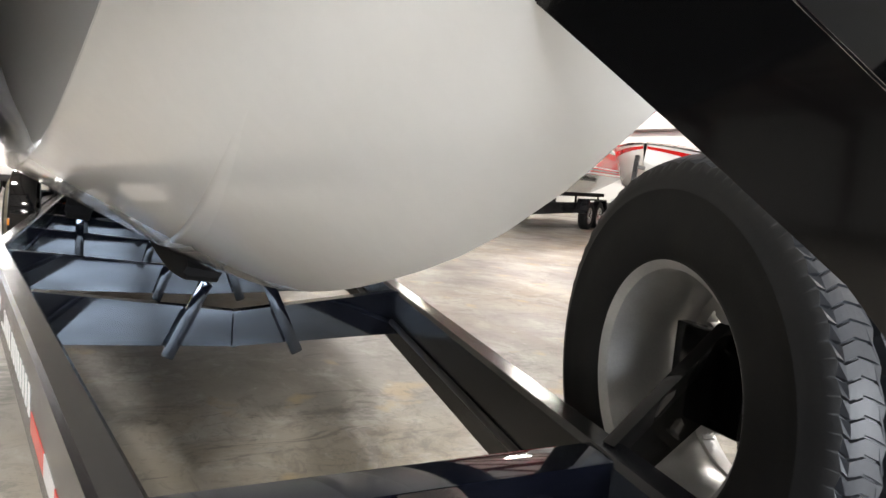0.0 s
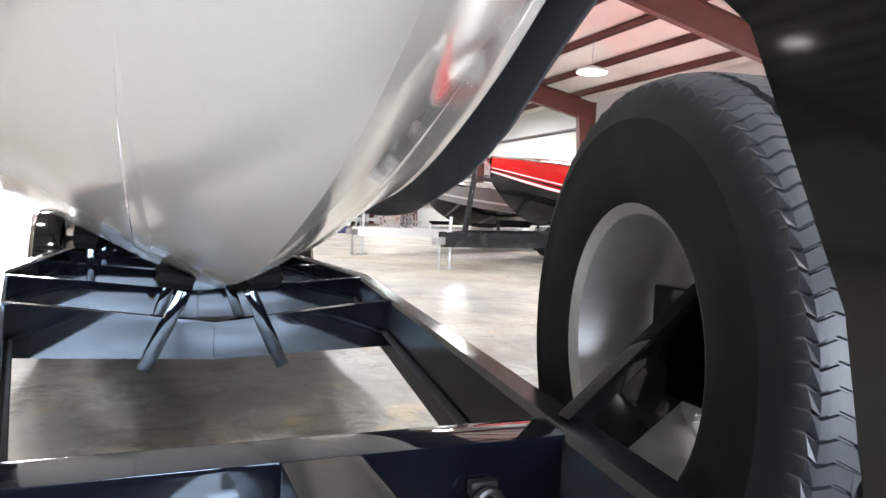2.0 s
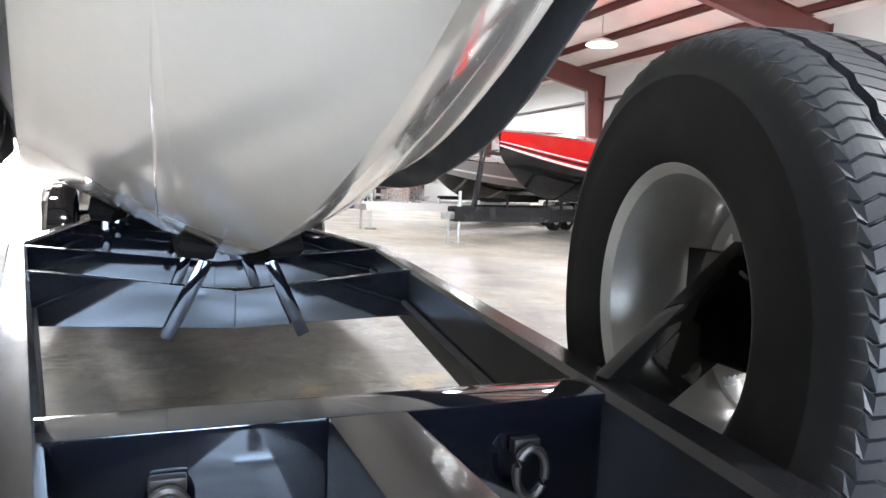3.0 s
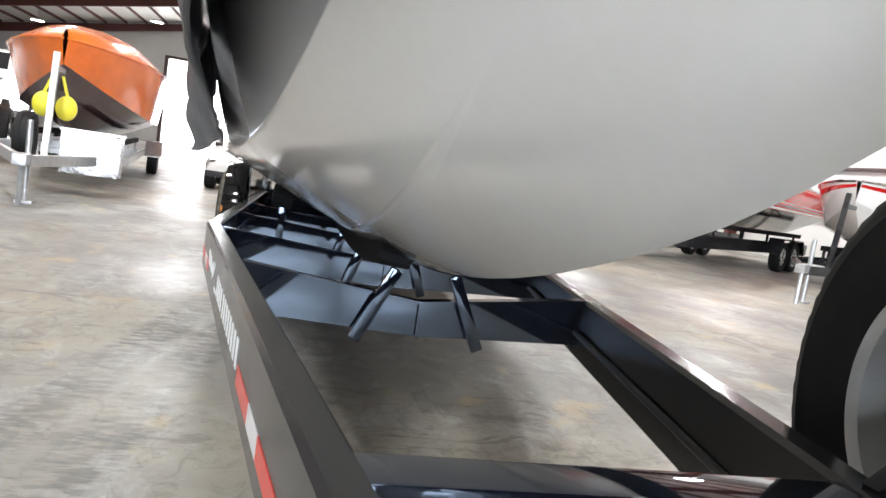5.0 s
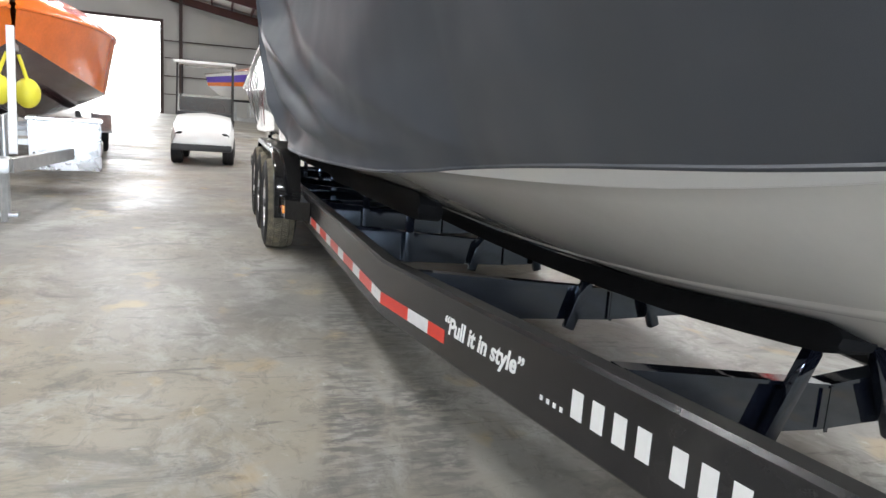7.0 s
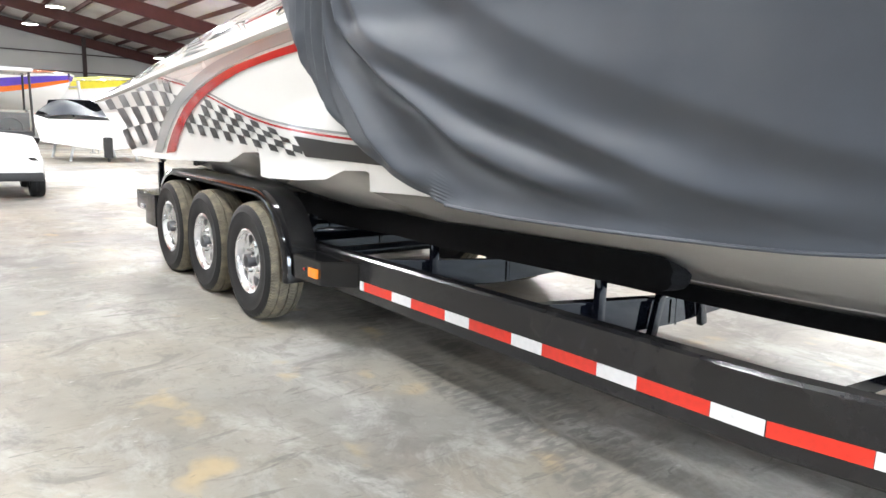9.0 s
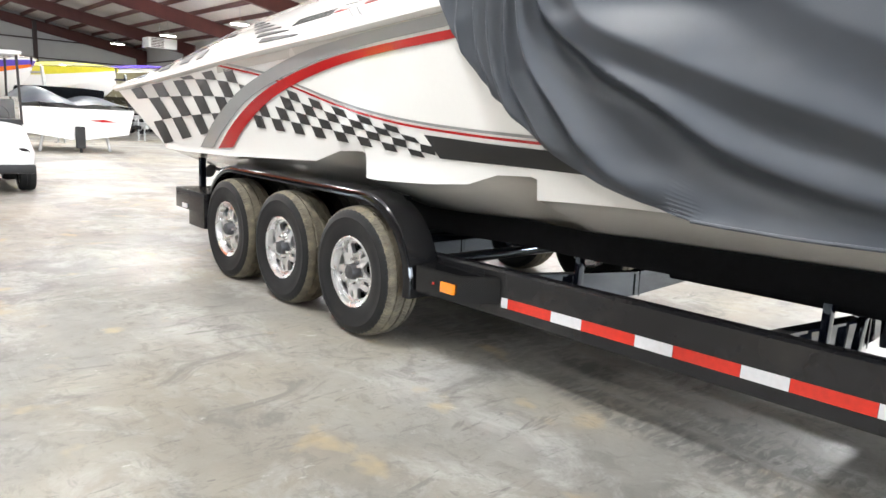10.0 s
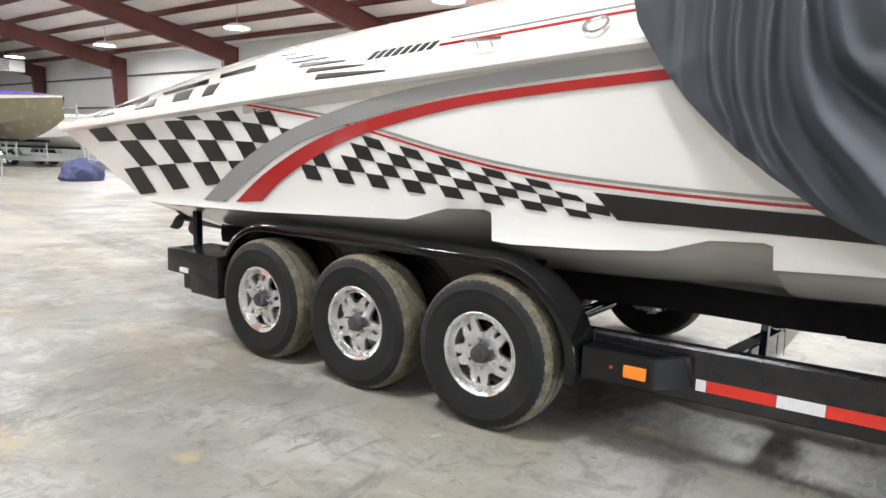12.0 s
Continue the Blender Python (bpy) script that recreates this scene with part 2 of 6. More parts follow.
M = {
    "floor": concrete_floor(),
    # black paint; its blue specular tint stands in for mirrored bluish daylight
    "frame_black": material("gloss_black_blue_reflection", (0.005, 0.006, 0.011), 0.04, 0, 0.8, 0.3, 3, 300, 0.0, stain=(0.02, 0.02, 0.02), stain_amount=0.12, rough_vary=0.03, tint=(0.50, 0.72, 1.0), spec=0.8),
    # same gloss black, without the blue reflection put in
    "fender_black": material("gloss_black_fender_paint", (0.006, 0.006, 0.0065), 0.07, 0, 0.0, 0.3, 3, 300, 0.0, stain=(0.02, 0.02, 0.02), stain_amount=0.12, rough_vary=0.03, spec=0.4),
    "rail_black": material("dusty_black_paint", (0.012, 0.012, 0.014), 0.2, 0, 0.0, 0.3, 5, 300, 0.0003, stain=(0.06, 0.057, 0.052), stain_amount=0.3, rough_vary=0.1),
    "carpet": material("black_bunk_carpet", (0.008, 0.008, 0.009), 0.95, 0, 0, 0.4, 20, 700, 0.004, spec=0.2),
    "rubber": material("tyre_rubber", (0.010, 0.010, 0.0105), 0.62, 0, 0, 0.3, 9, 260, 0.0006, stain=(0.03, 0.028, 0.026), stain_amount=0.4, spec=0.3),
    "tread": material("dusty_tread_rubber", (0.115, 0.10, 0.072), 0.85, 0, 0, 0.35, 16, 220, 0.002, stain=(0.24, 0.20, 0.13), stain_amount=0.8),
    "tread_clean": material("clean_tread_rubber", (0.027, 0.030, 0.036), 0.45, 0, 0, 0.25, 16, 220, 0.0006, spec=0.5),
    "alloy": material("machined_alloy", (0.78, 0.78, 0.785), 0.28, 0.9, 0.0, 0.08, 8, 200, 0.0002),
    "wheel_silver": material("silver_painted_steel", (0.62, 0.62, 0.61), 0.32, 0.55, 0.2, 0.12, 7, 200, 0.0004, stain=(0.3, 0.29, 0.27), stain_amount=0.4),
    "dark_metal": material("dark_cast_metal", (0.09, 0.09, 0.095), 0.4, 0.8, 0, 0.25, 12, 120, 0.001),
    "gelcoat": material("white_gelcoat", (0.88, 0.875, 0.855), 0.12, 0, 0.7, 0.02, 1.2, 40, 0.0, rough_vary=0.04),
    "bottom": material("off_white_bottom_gelcoat", (0.83, 0.805, 0.76), 0.10, 0, 0.5, 0.035, 1.6, 30, 0.0, stain=(0.66, 0.62, 0.56), stain_amount=0.3, rough_vary=0.06),
    "stripe_red": material("red_hull_stripe", (0.43, 0.013, 0.014), 0.15, 0, 0.6, 0.05, 3, 60, 0.0),
    "stripe_grey": material("grey_hull_stripe", (0.30, 0.30, 0.30), 0.2, 0, 0.5, 0.05, 3, 60, 0.0),
    "stripe_taupe": material("taupe_band", (0.50, 0.48, 0.45), 0.25, 0, 0.4, 0.05, 3, 60, 0.0),
    "stripe_black": material("black_hull_graphic", (0.010, 0.010, 0.010), 0.4, 0, 0.0, 0.2, 3, 60, 0.0),
    "cover": material("charcoal_cover_cloth", (0.053, 0.061, 0.076), 0.46, 0, 0, 0.14, 3, 500, 0.0008, stain=(0.11, 0.115, 0.125), stain_amount=0.2, spec=0.5),
    "tape_red": material("red_reflective_tape", (0.66, 0.03, 0.015), 0.35, 0, 0.3, 0.12, 40, 400, 0.0004),
    "tape_white": material("white_reflective_tape", (0.74, 0.74, 0.76), 0.32, 0, 0.3, 0.08, 40, 400, 0.0004),
    "amber": material("amber_lens", (0.85, 0.25, 0.02), 0.2, 0, 0.5, 0.08, 60, 300, 0.0005),
    "letter": material("white_vinyl_lettering", (0.78, 0.78, 0.77), 0.4, 0, 0, 0.05, 20, 200, 0.0),
    "red_iron": material("red_oxide_steel", (0.105, 0.028, 0.022), 0.5, 0, 0, 0.22, 2, 60, 0.001),
    "dark_steel": material("dark_primer_steel", (0.06, 0.035, 0.032), 0.5, 0, 0, 0.2, 2, 60, 0.001),
    "liner": material("white_roof_insulation", (0.78, 0.745, 0.705), 0.6, 0, 0, 0.07, 0.7, 12, 0.01, stain=(0.6, 0.56, 0.52), stain_amount=0.5),
    "wall_panel": material("white_wall_panel", (0.61, 0.61, 0.595), 0.5, 0, 0, 0.05, 0.6, 20, 0.002),
    "lamp": glow("lamp_tube_glow", (1.0, 0.97, 0.9), 14.0),
    "galv": material("galvanised_steel", (0.55, 0.56, 0.57), 0.38, 0.85, 0, 0.15, 14, 120, 0.001),
    "alu": material("checkered_aluminium", (0.66, 0.66, 0.67), 0.28, 0.9, 0, 0.1, 14, 120, 0.003),
    "orange": material("orange_shrink_wrap", (0.78, 0.16, 0.015), 0.22, 0, 0.4, 0.15, 2.5, 30, 0.004),
    "dark_hull": material("dark_maroon_hull", (0.05, 0.022, 0.025), 0.2, 0, 0.5, 0.2, 3, 60, 0.0),
    "black_hull": material("black_hull_gelcoat", (0.012, 0.012, 0.013), 0.14, 0, 0.6, 0.2, 3, 60, 0.0),
    "red_hull": material("red_hull_gelcoat", (0.62, 0.012, 0.012), 0.14, 0, 0.6, 0.05, 3, 60, 0.0),
    "yellow": material("yellow_float_plastic", (0.78, 0.70, 0.05), 0.45, 0, 0, 0.1, 5, 60, 0.001),
    "cart_white": material("white_cart_body", (0.80, 0.80, 0.79), 0.22, 0, 0.5, 0.03, 3, 60, 0.0),
    "black_plastic": material("black_plastic", (0.02, 0.02, 0.021), 0.5, 0, 0, 0.25, 9, 200, 0.001),
    "tan": material("tan_gelcoat", (0.21, 0.19, 0.125), 0.25, 0, 0.4, 0.06, 3, 60, 0.0),
    "tarp_blue": material("faded_blue_tarpaulin", (0.045, 0.05, 0.13), 0.5, 0, 0, 0.3, 5, 120, 0.003),
    "purple": material("purple_cover_cloth", (0.10, 0.055, 0.42), 0.6, 0, 0, 0.2, 5, 200, 0.002),
    "chrome": material("chrome_trim", (0.85, 0.85, 0.86), 0.08, 1.0, 0, 0.05, 9, 200, 0.0),
    "wood": material("raw_timber_block", (0.48, 0.34, 0.17), 0.75, 0, 0, 0.25, 9, 80, 0.003),
    # self-lit panel that brightens the assumed, unseen south doorway
    "outside_south": glow("pale_yard_beyond_assumed_door", (0.80, 0.90, 1.0), 2.2),
    # daylight on the yard is put in as the panel's own glow
    "outside": glow("glowing_yard_beyond_door", (1.0, 1.0, 0.98), 5.0),
}
glass_m = bpy.data.materials.new("tinted_windscreen")
glass_m.use_nodes = True
gb = glass_m.node_tree.nodes["Principled BSDF"]
gb.inputs["Base Color"].default_value, gb.inputs["Roughness"].default_value = (0.75, 0.78, 0.78, 1), 0.03
gb.inputs["Transmission Weight"].default_value = 0.9
M["glass"] = glass_m
dark_glass = material("dark_window_glass", (0.012, 0.013, 0.016), 0.06, 0, 0.6, 0.1, 3, 50, 0.0)
M["dark_glass"] = dark_glass


# ---- mesh helpers ----
def thing(name, label, category, group="", kind=""):
    return tagged(new(name), label, category, group, kind)


def part(name, bm, mat, parent=None, label="", smooth=False, m=None):
    if m is not None:
        bm.transform(m)
    bmesh.ops.recalc_face_normals(bm, faces=bm.faces)
    me = bpy.data.meshes.new(name)
    bm.to_mesh(me)
    bm.free()
    for mm in (mat if isinstance(mat, (list, tuple)) else [mat]):
        me.materials.append(mm)
    if smooth:
        for p in me.polygons:
            p.use_smooth = True
        me.set_sharp_from_angle(angle=radians(38))
    ob = new(name, me)
    if parent is not None:
        ob.parent = parent
    if label:
        tagged(ob, label)
    return ob


def solid(name, bm, mat, label, category, group="", kind="", smooth=False):
    return tagged(part(name, bm, mat, None, "", smooth), label, category, group, kind)


def box(bm, lo, hi, bevel=0.0, mat=0):
    lo, hi = Vector(lo), Vector(hi)
    r = bmesh.ops.create_cube(bm, size=1.0, matrix=Matrix.Translation((lo + hi) / 2) @ Matrix.Diagonal((*(hi - lo), 1)))
    faces = {f for v in r["verts"] for f in v.link_faces}
    if bevel:
        bv = bmesh.ops.bevel(bm, geom=list({e for v in r["verts"] for e in v.link_edges}), offset=bevel, segments=2, profile=0.7, affect="EDGES")
        faces = {f for f in bv["faces"]} | {f for f in faces if f.is_valid}
    for f in faces:
        if f.is_valid:
            f.material_index = mat
    return bm


def boxes(*specs, bevel=0.0):
    bm = bmesh.new()
    for lo, hi in specs:
        box(bm, lo, hi, bevel)
    return bm


def bar(bm, a, b, w, h, up=(0, 0, 1), bevel=0.006):
    """A straight square bar from a to b, w wide and h high."""
    a, b = Vector(a), Vector(b)
    d = (b - a)
    length = d.length
    d.normalize()
    side = d.cross(Vector(up))
    if side.length < 1e-4:
        side = d.cross(Vector((0, 1, 0)))
    side.normalize()
    top = side.cross(d)
    rot = Matrix((side, d, top)).transposed().to_4x4()
    m = Matrix.Translation((a + b) / 2) @ rot @ Matrix.Diagonal((w, length, h, 1))
    r = bmesh.ops.create_cube(bm, size=1.0, matrix=m)
    if bevel:
        bmesh.ops.bevel(bm, geom=list({e for v in r["verts"] for e in v.link_edges}), offset=bevel, segments=2, profile=0.7, affect="EDGES")
    return bm


def tube(bm, pts, radius, sides=10):
    """A round tube along the points."""
    pts = [Vector(p) for p in pts]
    rings = []
    for i, p in enumerate(pts):
        d = (pts[min(i + 1, len(pts) - 1)] - pts[max(i - 1, 0)]).normalized()
        ref = Vector((0, 0, 1)) if abs(d.z) < 0.9 else Vector((1, 0, 0))
        s = d.cross(ref).normalized()
        u = s.cross(d)
        r = radius[i] if isinstance(radius, (list, tuple)) else radius
        rings.append([bm.verts.new(p + r * (math.cos(a) * s + math.sin(a) * u)) for a in [2 * math.pi * k / sides for k in range(sides)]])
    for q, r in zip(rings, rings[1:]):
        for k in range(sides):
            bm.faces.new((q[k], q[(k + 1) % sides], r[(k + 1) % sides], r[k]))
    bm.faces.new(rings[0][::-1])
    bm.faces.new(rings[-1])
    return bm


def loft(bm, sections, closed=False, cap=False):
    """Faces between rows of points that have the same count."""
    rows = [[bm.verts.new(p) for p in s] for s in sections]
    for a, b in zip(rows, rows[1:]):
        n = len(a)
        for k in range(n if closed else n - 1):
            q = (a[k], a[(k + 1) % n], b[(k + 1) % n], b[k])
            if len({tuple(v.co) for v in q}) > 2:
                try:
                    bm.faces.new(q)
                except ValueError:
                    pass
    if cap:
        for row in (rows[0], rows[-1]):
            try:
                bm.faces.new(row)
            except ValueError:
                pass
    return rows


def prism(bm, outline, lo, hi, axis="x"):
    """An outline of two coordinates drawn out along the third axis."""
    def at(p, v):
        return {"x": (v, p[0], p[1]), "y": (p[0], v, p[1]), "z": (p[0], p[1], v)}[axis]
    a = [bm.verts.new(at(p, lo)) for p in outline]
    b = [bm.verts.new(at(p, hi)) for p in outline]
    bm.faces.new(a)
    bm.faces.new(b[::-1])
    n = len(a)
    for k in range(n):
        bm.faces.new((a[k], a[(k + 1) % n], b[(k + 1) % n], b[k]))
    return bm


def lathe(bm, profile, sides=48, axis="x", closed=True, mat=0):
    """A profile of (along, radius) turned about the axis."""
    rings = []
    for u, r in profile:
        ring = []
        for k in range(sides):
            a = 2 * math.pi * k / sides
            ring.append(bm.verts.new((u, r * math.cos(a), r * math.sin(a)) if axis == "x" else ((r * math.cos(a), u, r * math.sin(a)) if axis == "y" else (r * math.cos(a), r * math.sin(a), u))))
        rings.append(ring)
    for p, q in zip(rings, rings[1:] + ([rings[0]] if closed else [])):
        for k in range(sides):
            f = bm.faces.new((p[k], p[(k + 1) % sides], q[(k + 1) % sides], q[k]))
            f.material_index = mat
    return bm


def interp(x, xs, ys):
    return float(np.interp(x, xs, ys))


def smooth_interp(x, xs, ys):
    """A smooth curve through a few stations (monotone cubic)."""
    if x <= xs[0]:
        return ys[0]
    if x >= xs[-1]:
        return ys[-1]
    i = max(k for k in range(len(xs) - 1) if xs[k] <= x)
    d = [(ys[k + 1] - ys[k]) / (xs[k + 1] - xs[k]) for k in range(len(xs) - 1)]

    def slope(k):
        if k == 0:
            return d[0]
        if k == len(xs) - 1:
            return d[-1]
        return 0.0 if d[k - 1] * d[k] <= 0 else 2 * d[k - 1] * d[k] / (d[k - 1] + d[k])
    h = xs[i + 1] - xs[i]
    u = (x - xs[i]) / h
    return ((2 * u**3 - 3 * u**2 + 1) * ys[i] + (u**3 - 2 * u**2 + u) * h * slope(i) + (-2 * u**3 + 3 * u**2) * ys[i + 1] + (u**3 - u**2) * h * slope(i + 1))


# ---- the hall ----
bm = bmesh.new()
bmesh.ops.create_grid(bm, x_segments=2, y_segments=2, size=1.0, matrix=Matrix.Translation((-9.5, 20, 0)) @ Matrix.Diagonal((400, 400, 1, 1)))
solid("ground", bm, M["floor"], "worn grey-tan sealed concrete floor with dark scuffs and tyre marks", "floor", kind="structure")


def hall_wall(name, bm, label):
    return solid(name, bm, M["wall_panel"], label, "wall", kind="structure")


def ribbed(bm, along, a, b, fixed, top, thick, bottom=0.0, pitch=0.3):
    """Metal cladding with a raised rib every pitch; top is a function of the place along it."""
    n = int((b - a) / pitch)
    for k in range(n + 1):
        u0, u1 = a + k * pitch, min(a + (k + 1) * pitch, b)
        if u1 - u0 < 0.01:
            continue
        for p, q, d in ((u0, u1 - 0.07, 0.0), (u1 - 0.07, u1, 0.03)):
            z = min(top(p), top(q))
            if along == "y":
                box(bm, (min(fixed, fixed + thick) - (d if thick > 0 else 0), p, bottom), (max(fixed, fixed + thick) + (d if thick < 0 else 0), q, z))
            else:
                box(bm, (p, min(fixed, fixed + thick) - (d if thick > 0 else 0), bottom), (q, max(fixed, fixed + thick) + (d if thick < 0 else 0), z))
    return bm


def plain_wall(specs):
    return boxes(*specs)


hall_wall("wall_east", plain_wall([((HALL_X1, HALL_Y0, 0), (HALL_X1 + 0.2, HALL_Y1, EAVE_Z))]), "white metal-panelled side wall of the hall")
hall_wall("wall_west", plain_wall([((HALL_X0 - 0.2, HALL_Y0, 0), (HALL_X0, HALL_Y1, EAVE_Z + 0.6))]), "white metal-panelled side wall of the hall")
DOOR_X0, DOOR_X1, DOOR_Z = -12.2, -5.9, 7.0
bm = bmesh.new()
for a, b, z0 in ((HALL_X0, DOOR_X0, 0), (DOOR_X0, DOOR_X1, DOOR_Z), (DOOR_X1, HALL_X1, 0)):
    cuts = sorted({a, b} | ({RIDGE_X} if a < RIDGE_X < b else set()))
    for p, q in zip(cuts, cuts[1:]):
        prism(bm, [(p, z0), (q, z0), (q, roof_z(q)), (p, roof_z(p))], HALL_Y1, HALL_Y1 + 0.2, "y")
hall_wall("wall_north", bm, "white metal-panelled end wall with a tall open doorway")
bm = bmesh.new()
# the gap below 5 m is the assumed south doorway
for p, q, z0 in ((HALL_X0, RIDGE_X, 0), (RIDGE_X, -5.5, 0), (-5.5, 3.5, 5.0), (3.5, HALL_X1, 0)):
    prism(bm, [(p, z0), (q, z0), (q, roof_z(q)), (p, roof_z(p))], HALL_Y0 - 0.2, HALL_Y0, "y")
hall_wall("wall_south", bm, "white metal-panelled end wall of the hall")
bm = bmesh.new()
for p, q in ((HALL_X0 - 0.3, RIDGE_X), (RIDGE_X, HALL_X1 + 0.3)):
    prism(bm, [(p, roof_z(p)), (q, roof_z(q)), (q, roof_z(q) + 0.15), (p, roof_z(p) + 0.15)], HALL_Y0 - 0.3, HALL_Y1 + 0.3, "y")
solid("ceiling", bm, M["liner"], "white faced roof insulation between steel purlins", "ceiling", kind="structure")
# self-lit panel in place of the daylit yard outside
bm = bmesh.new()
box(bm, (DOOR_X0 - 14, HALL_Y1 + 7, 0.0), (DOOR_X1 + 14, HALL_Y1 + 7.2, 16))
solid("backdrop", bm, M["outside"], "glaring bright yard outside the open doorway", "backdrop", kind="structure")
bm = bmesh.new()
box(bm, (-20, HALL_Y0 - 7.2, 0.0), (18, HALL_Y0 - 7, 14))
solid("backdrop_south", bm, M["outside_south"], "self-lit panel for a bright yard outside an assumed, unseen doorway", "backdrop", kind="structure")
bm = boxes(((DOOR_X0 - 0.25, HALL_Y1 - 0.2, 0), (DOOR_X0, HALL_Y1 + 0.22, DOOR_Z + 0.2)), ((DOOR_X1, HALL_Y1 - 0.2, 0), (DOOR_X1 + 0.25, HALL_Y1 + 0.22, DOOR_Z + 0.2)), ((DOOR_X0, HALL_Y1 - 0.2, DOOR_Z), (DOOR_X1, HALL_Y1 + 0.22, DOOR_Z + 0.2)))
solid("door_1", bm, M["dark_steel"], "dark steel frame of the open roll-up doorway", "doorway", kind="structure")

# steel frames: tapered columns and rafters, one bay apart
frame_ys = [FRAME_Y0 + BAY * k for k in range(0, 8)]


def steel_frame():
    bm = bmesh.new()
    for y in (0,):
        for sgn, xw in ((1, HALL_X1), (-1, HALL_X0)):
            eave = roof_z(xw)
            # column with a deep head, I-section
            for w, t in ((0.012, None), (0.22, 1)):
                if t is None:
                    prism(bm, [(xw - sgn * 0.02, 0), (xw - sgn * 0.32, 0), (xw - sgn * 0.75, eave - 0.75), (xw - sgn * 0.75, roof_z(xw - sgn * .75) - 0.22), (xw - sgn * 0.02, eave - 0.2)], -0.01, 0.01, "y")
                else:
                    prism(bm, [(xw - sgn * 0.32, 0), (xw - sgn * 0.34, 0), (xw - sgn * 0.77, eave - 0.75), (xw - sgn * 0.75, eave - 0.75)], -0.11, 0.11, "y")
                    prism(bm, [(xw - sgn * 0.003, 0), (xw - sgn * 0.02, 0), (xw - sgn * 0.02, eave - 0.2), (xw - sgn * 0.003, eave - 0.2)], -0.11, 0.11, "y")
            a, b = xw - sgn * 0.7, RIDGE_X
            za, zb = roof_z(a) - 0.22, roof_z(b) - 0.22
            prism(bm, [(a, za), (b, zb), (b, zb - 0.5), (a, za - 0.75)], -0.01, 0.01, "y")
            prism(bm, [(a, za), (b, zb), (b, zb - 0.015), (a, za - 0.015)], -0.11, 0.11, "y")
            prism(bm, [(a, za - 0.75), (b, zb - 0.5), (b, zb - 0.515), (a, za - 0.765)], -0.11, 0.11, "y")
    return bm


first = solid("steel_frame", steel_frame(), M["red_iron"], "red-brown tapered steel portal frame of the hall", "steel frame", "portal frames of the hall", kind="structure")
first.location.y = frame_ys[0]
for y in frame_ys[1:]:
    copy_thing(first, pose(0, y, 0))
purlin_xs = [HALL_X1 - 0.8 - 1.5 * k for k in range(int((HALL_X1 - HALL_X0 - 1) / 1.5))]
bm = boxes(((-0.03, HALL_Y0, -0.2), (0.03, HALL_Y1, 0)), ((-0.03, HALL_Y0, -0.2), (0.07, HALL_Y1, -0.185)), ((-0.07, HALL_Y0, -0.012), (0.03, HALL_Y1, 0)))
first = solid("roof_purlin", bm, M["red_iron"], "red-brown steel roof purlin running the length of the hall", "purlin", "purlins under the roof", kind="structure")
first.location = (purlin_xs[0], 0, roof_z(purlin_xs[0]) - 0.004)
for x in purlin_xs[1:]:
    copy_thing(first, pose(x, 0, roof_z(x) - 0.004))
for gz in (1.5, 3.0, 4.6):
    solid("wall_girt", boxes(((HALL_X1 - 0.2, HALL_Y0, gz), (HALL_X1 - 0.004, HALL_Y1, gz + 0.07))), M["dark_steel"], "dark steel girt along the side wall", "girt", "girts along the walls", kind="structure")
for gz in (1.5, 2.9, 4.3, 5.6):
    solid("wall_girt", boxes(((DOOR_X1 + 0.3, HALL_Y1 - 0.2, gz), (HALL_X1 - 0.3, HALL_Y1 - 0.004, gz + 0.07))), M["dark_steel"], "dark steel girt along the end wall", "girt", "girts along the walls", kind="structure")
for x in (-4.5, 1.5, 7.5):
    solid("wall_post", boxes(((x, HALL_Y1 - 0.45, 0), (x + 0.25, HALL_Y1 - 0.21, roof_z(x + .3) - 0.25))), M["dark_steel"], "dark steel post standing against the end wall", "post", "posts of the end wall", kind="structure")


def ceiling_lamp():
    t = thing("ceiling_lamp", "lit round high-bay lamp hanging under the roof", "lamp", "lamps under the roof")
    bm = bmesh.new()
    lathe(bm, [(0.0, 0.47), (0.06, 0.455), (0.15, 0.27), (0.2, 0.1), (0.2, 0.002), (0.19, 0.002), (0.14, 0.25), (0.055, 0.435), (0.004, 0.45)], 28, "z")
    part("reflector", bm, M["cart_white"], t, smooth=True)
    bm = bmesh.new()
    lathe(bm, [(-0.02, 0.002), (-0.015, 0.3), (0.0, 0.445), (0.012, 0.445), (0.012, 0.002)], 28, "z")
    part("lit_lens", bm, M["lamp"], t, "glowing round lens", smooth=True)
    bm = bmesh.new()
    tube(bm, [(0, 0, 0.2), (0, 0, 0.93)], 0.012, 6)
    part("hanger", bm, M["galv"], t)
    return t


first = ceiling_lamp()
spots = [(x, y) for x in LAMP_XS for y in LAMP_YS]
first.location = (spots[0][0], spots[0][1], roof_z(spots[0][0]) - 0.93)
for x, y in spots[1:]:
    copy_thing(first, pose(x, y, roof_z(x) - 0.93))


# ---- the boat trailer ----
TILT = Matrix.Translation((0, 2.7, 0.557)) @ Matrix.Rotation(-math.atan(0.02), 4, "X")
trailer = thing("boat_trailer", "long gloss-black triple-axle boat trailer with red and white reflective tape", "trailer")
BEND, TAPER, RAIL_W, RAIL_H = 0.735, 0.17, 0.08, 0.25


def rail_outer(y):
    return 1.0 if y >= BEND else 1.0 - TAPER * (BEND - y)


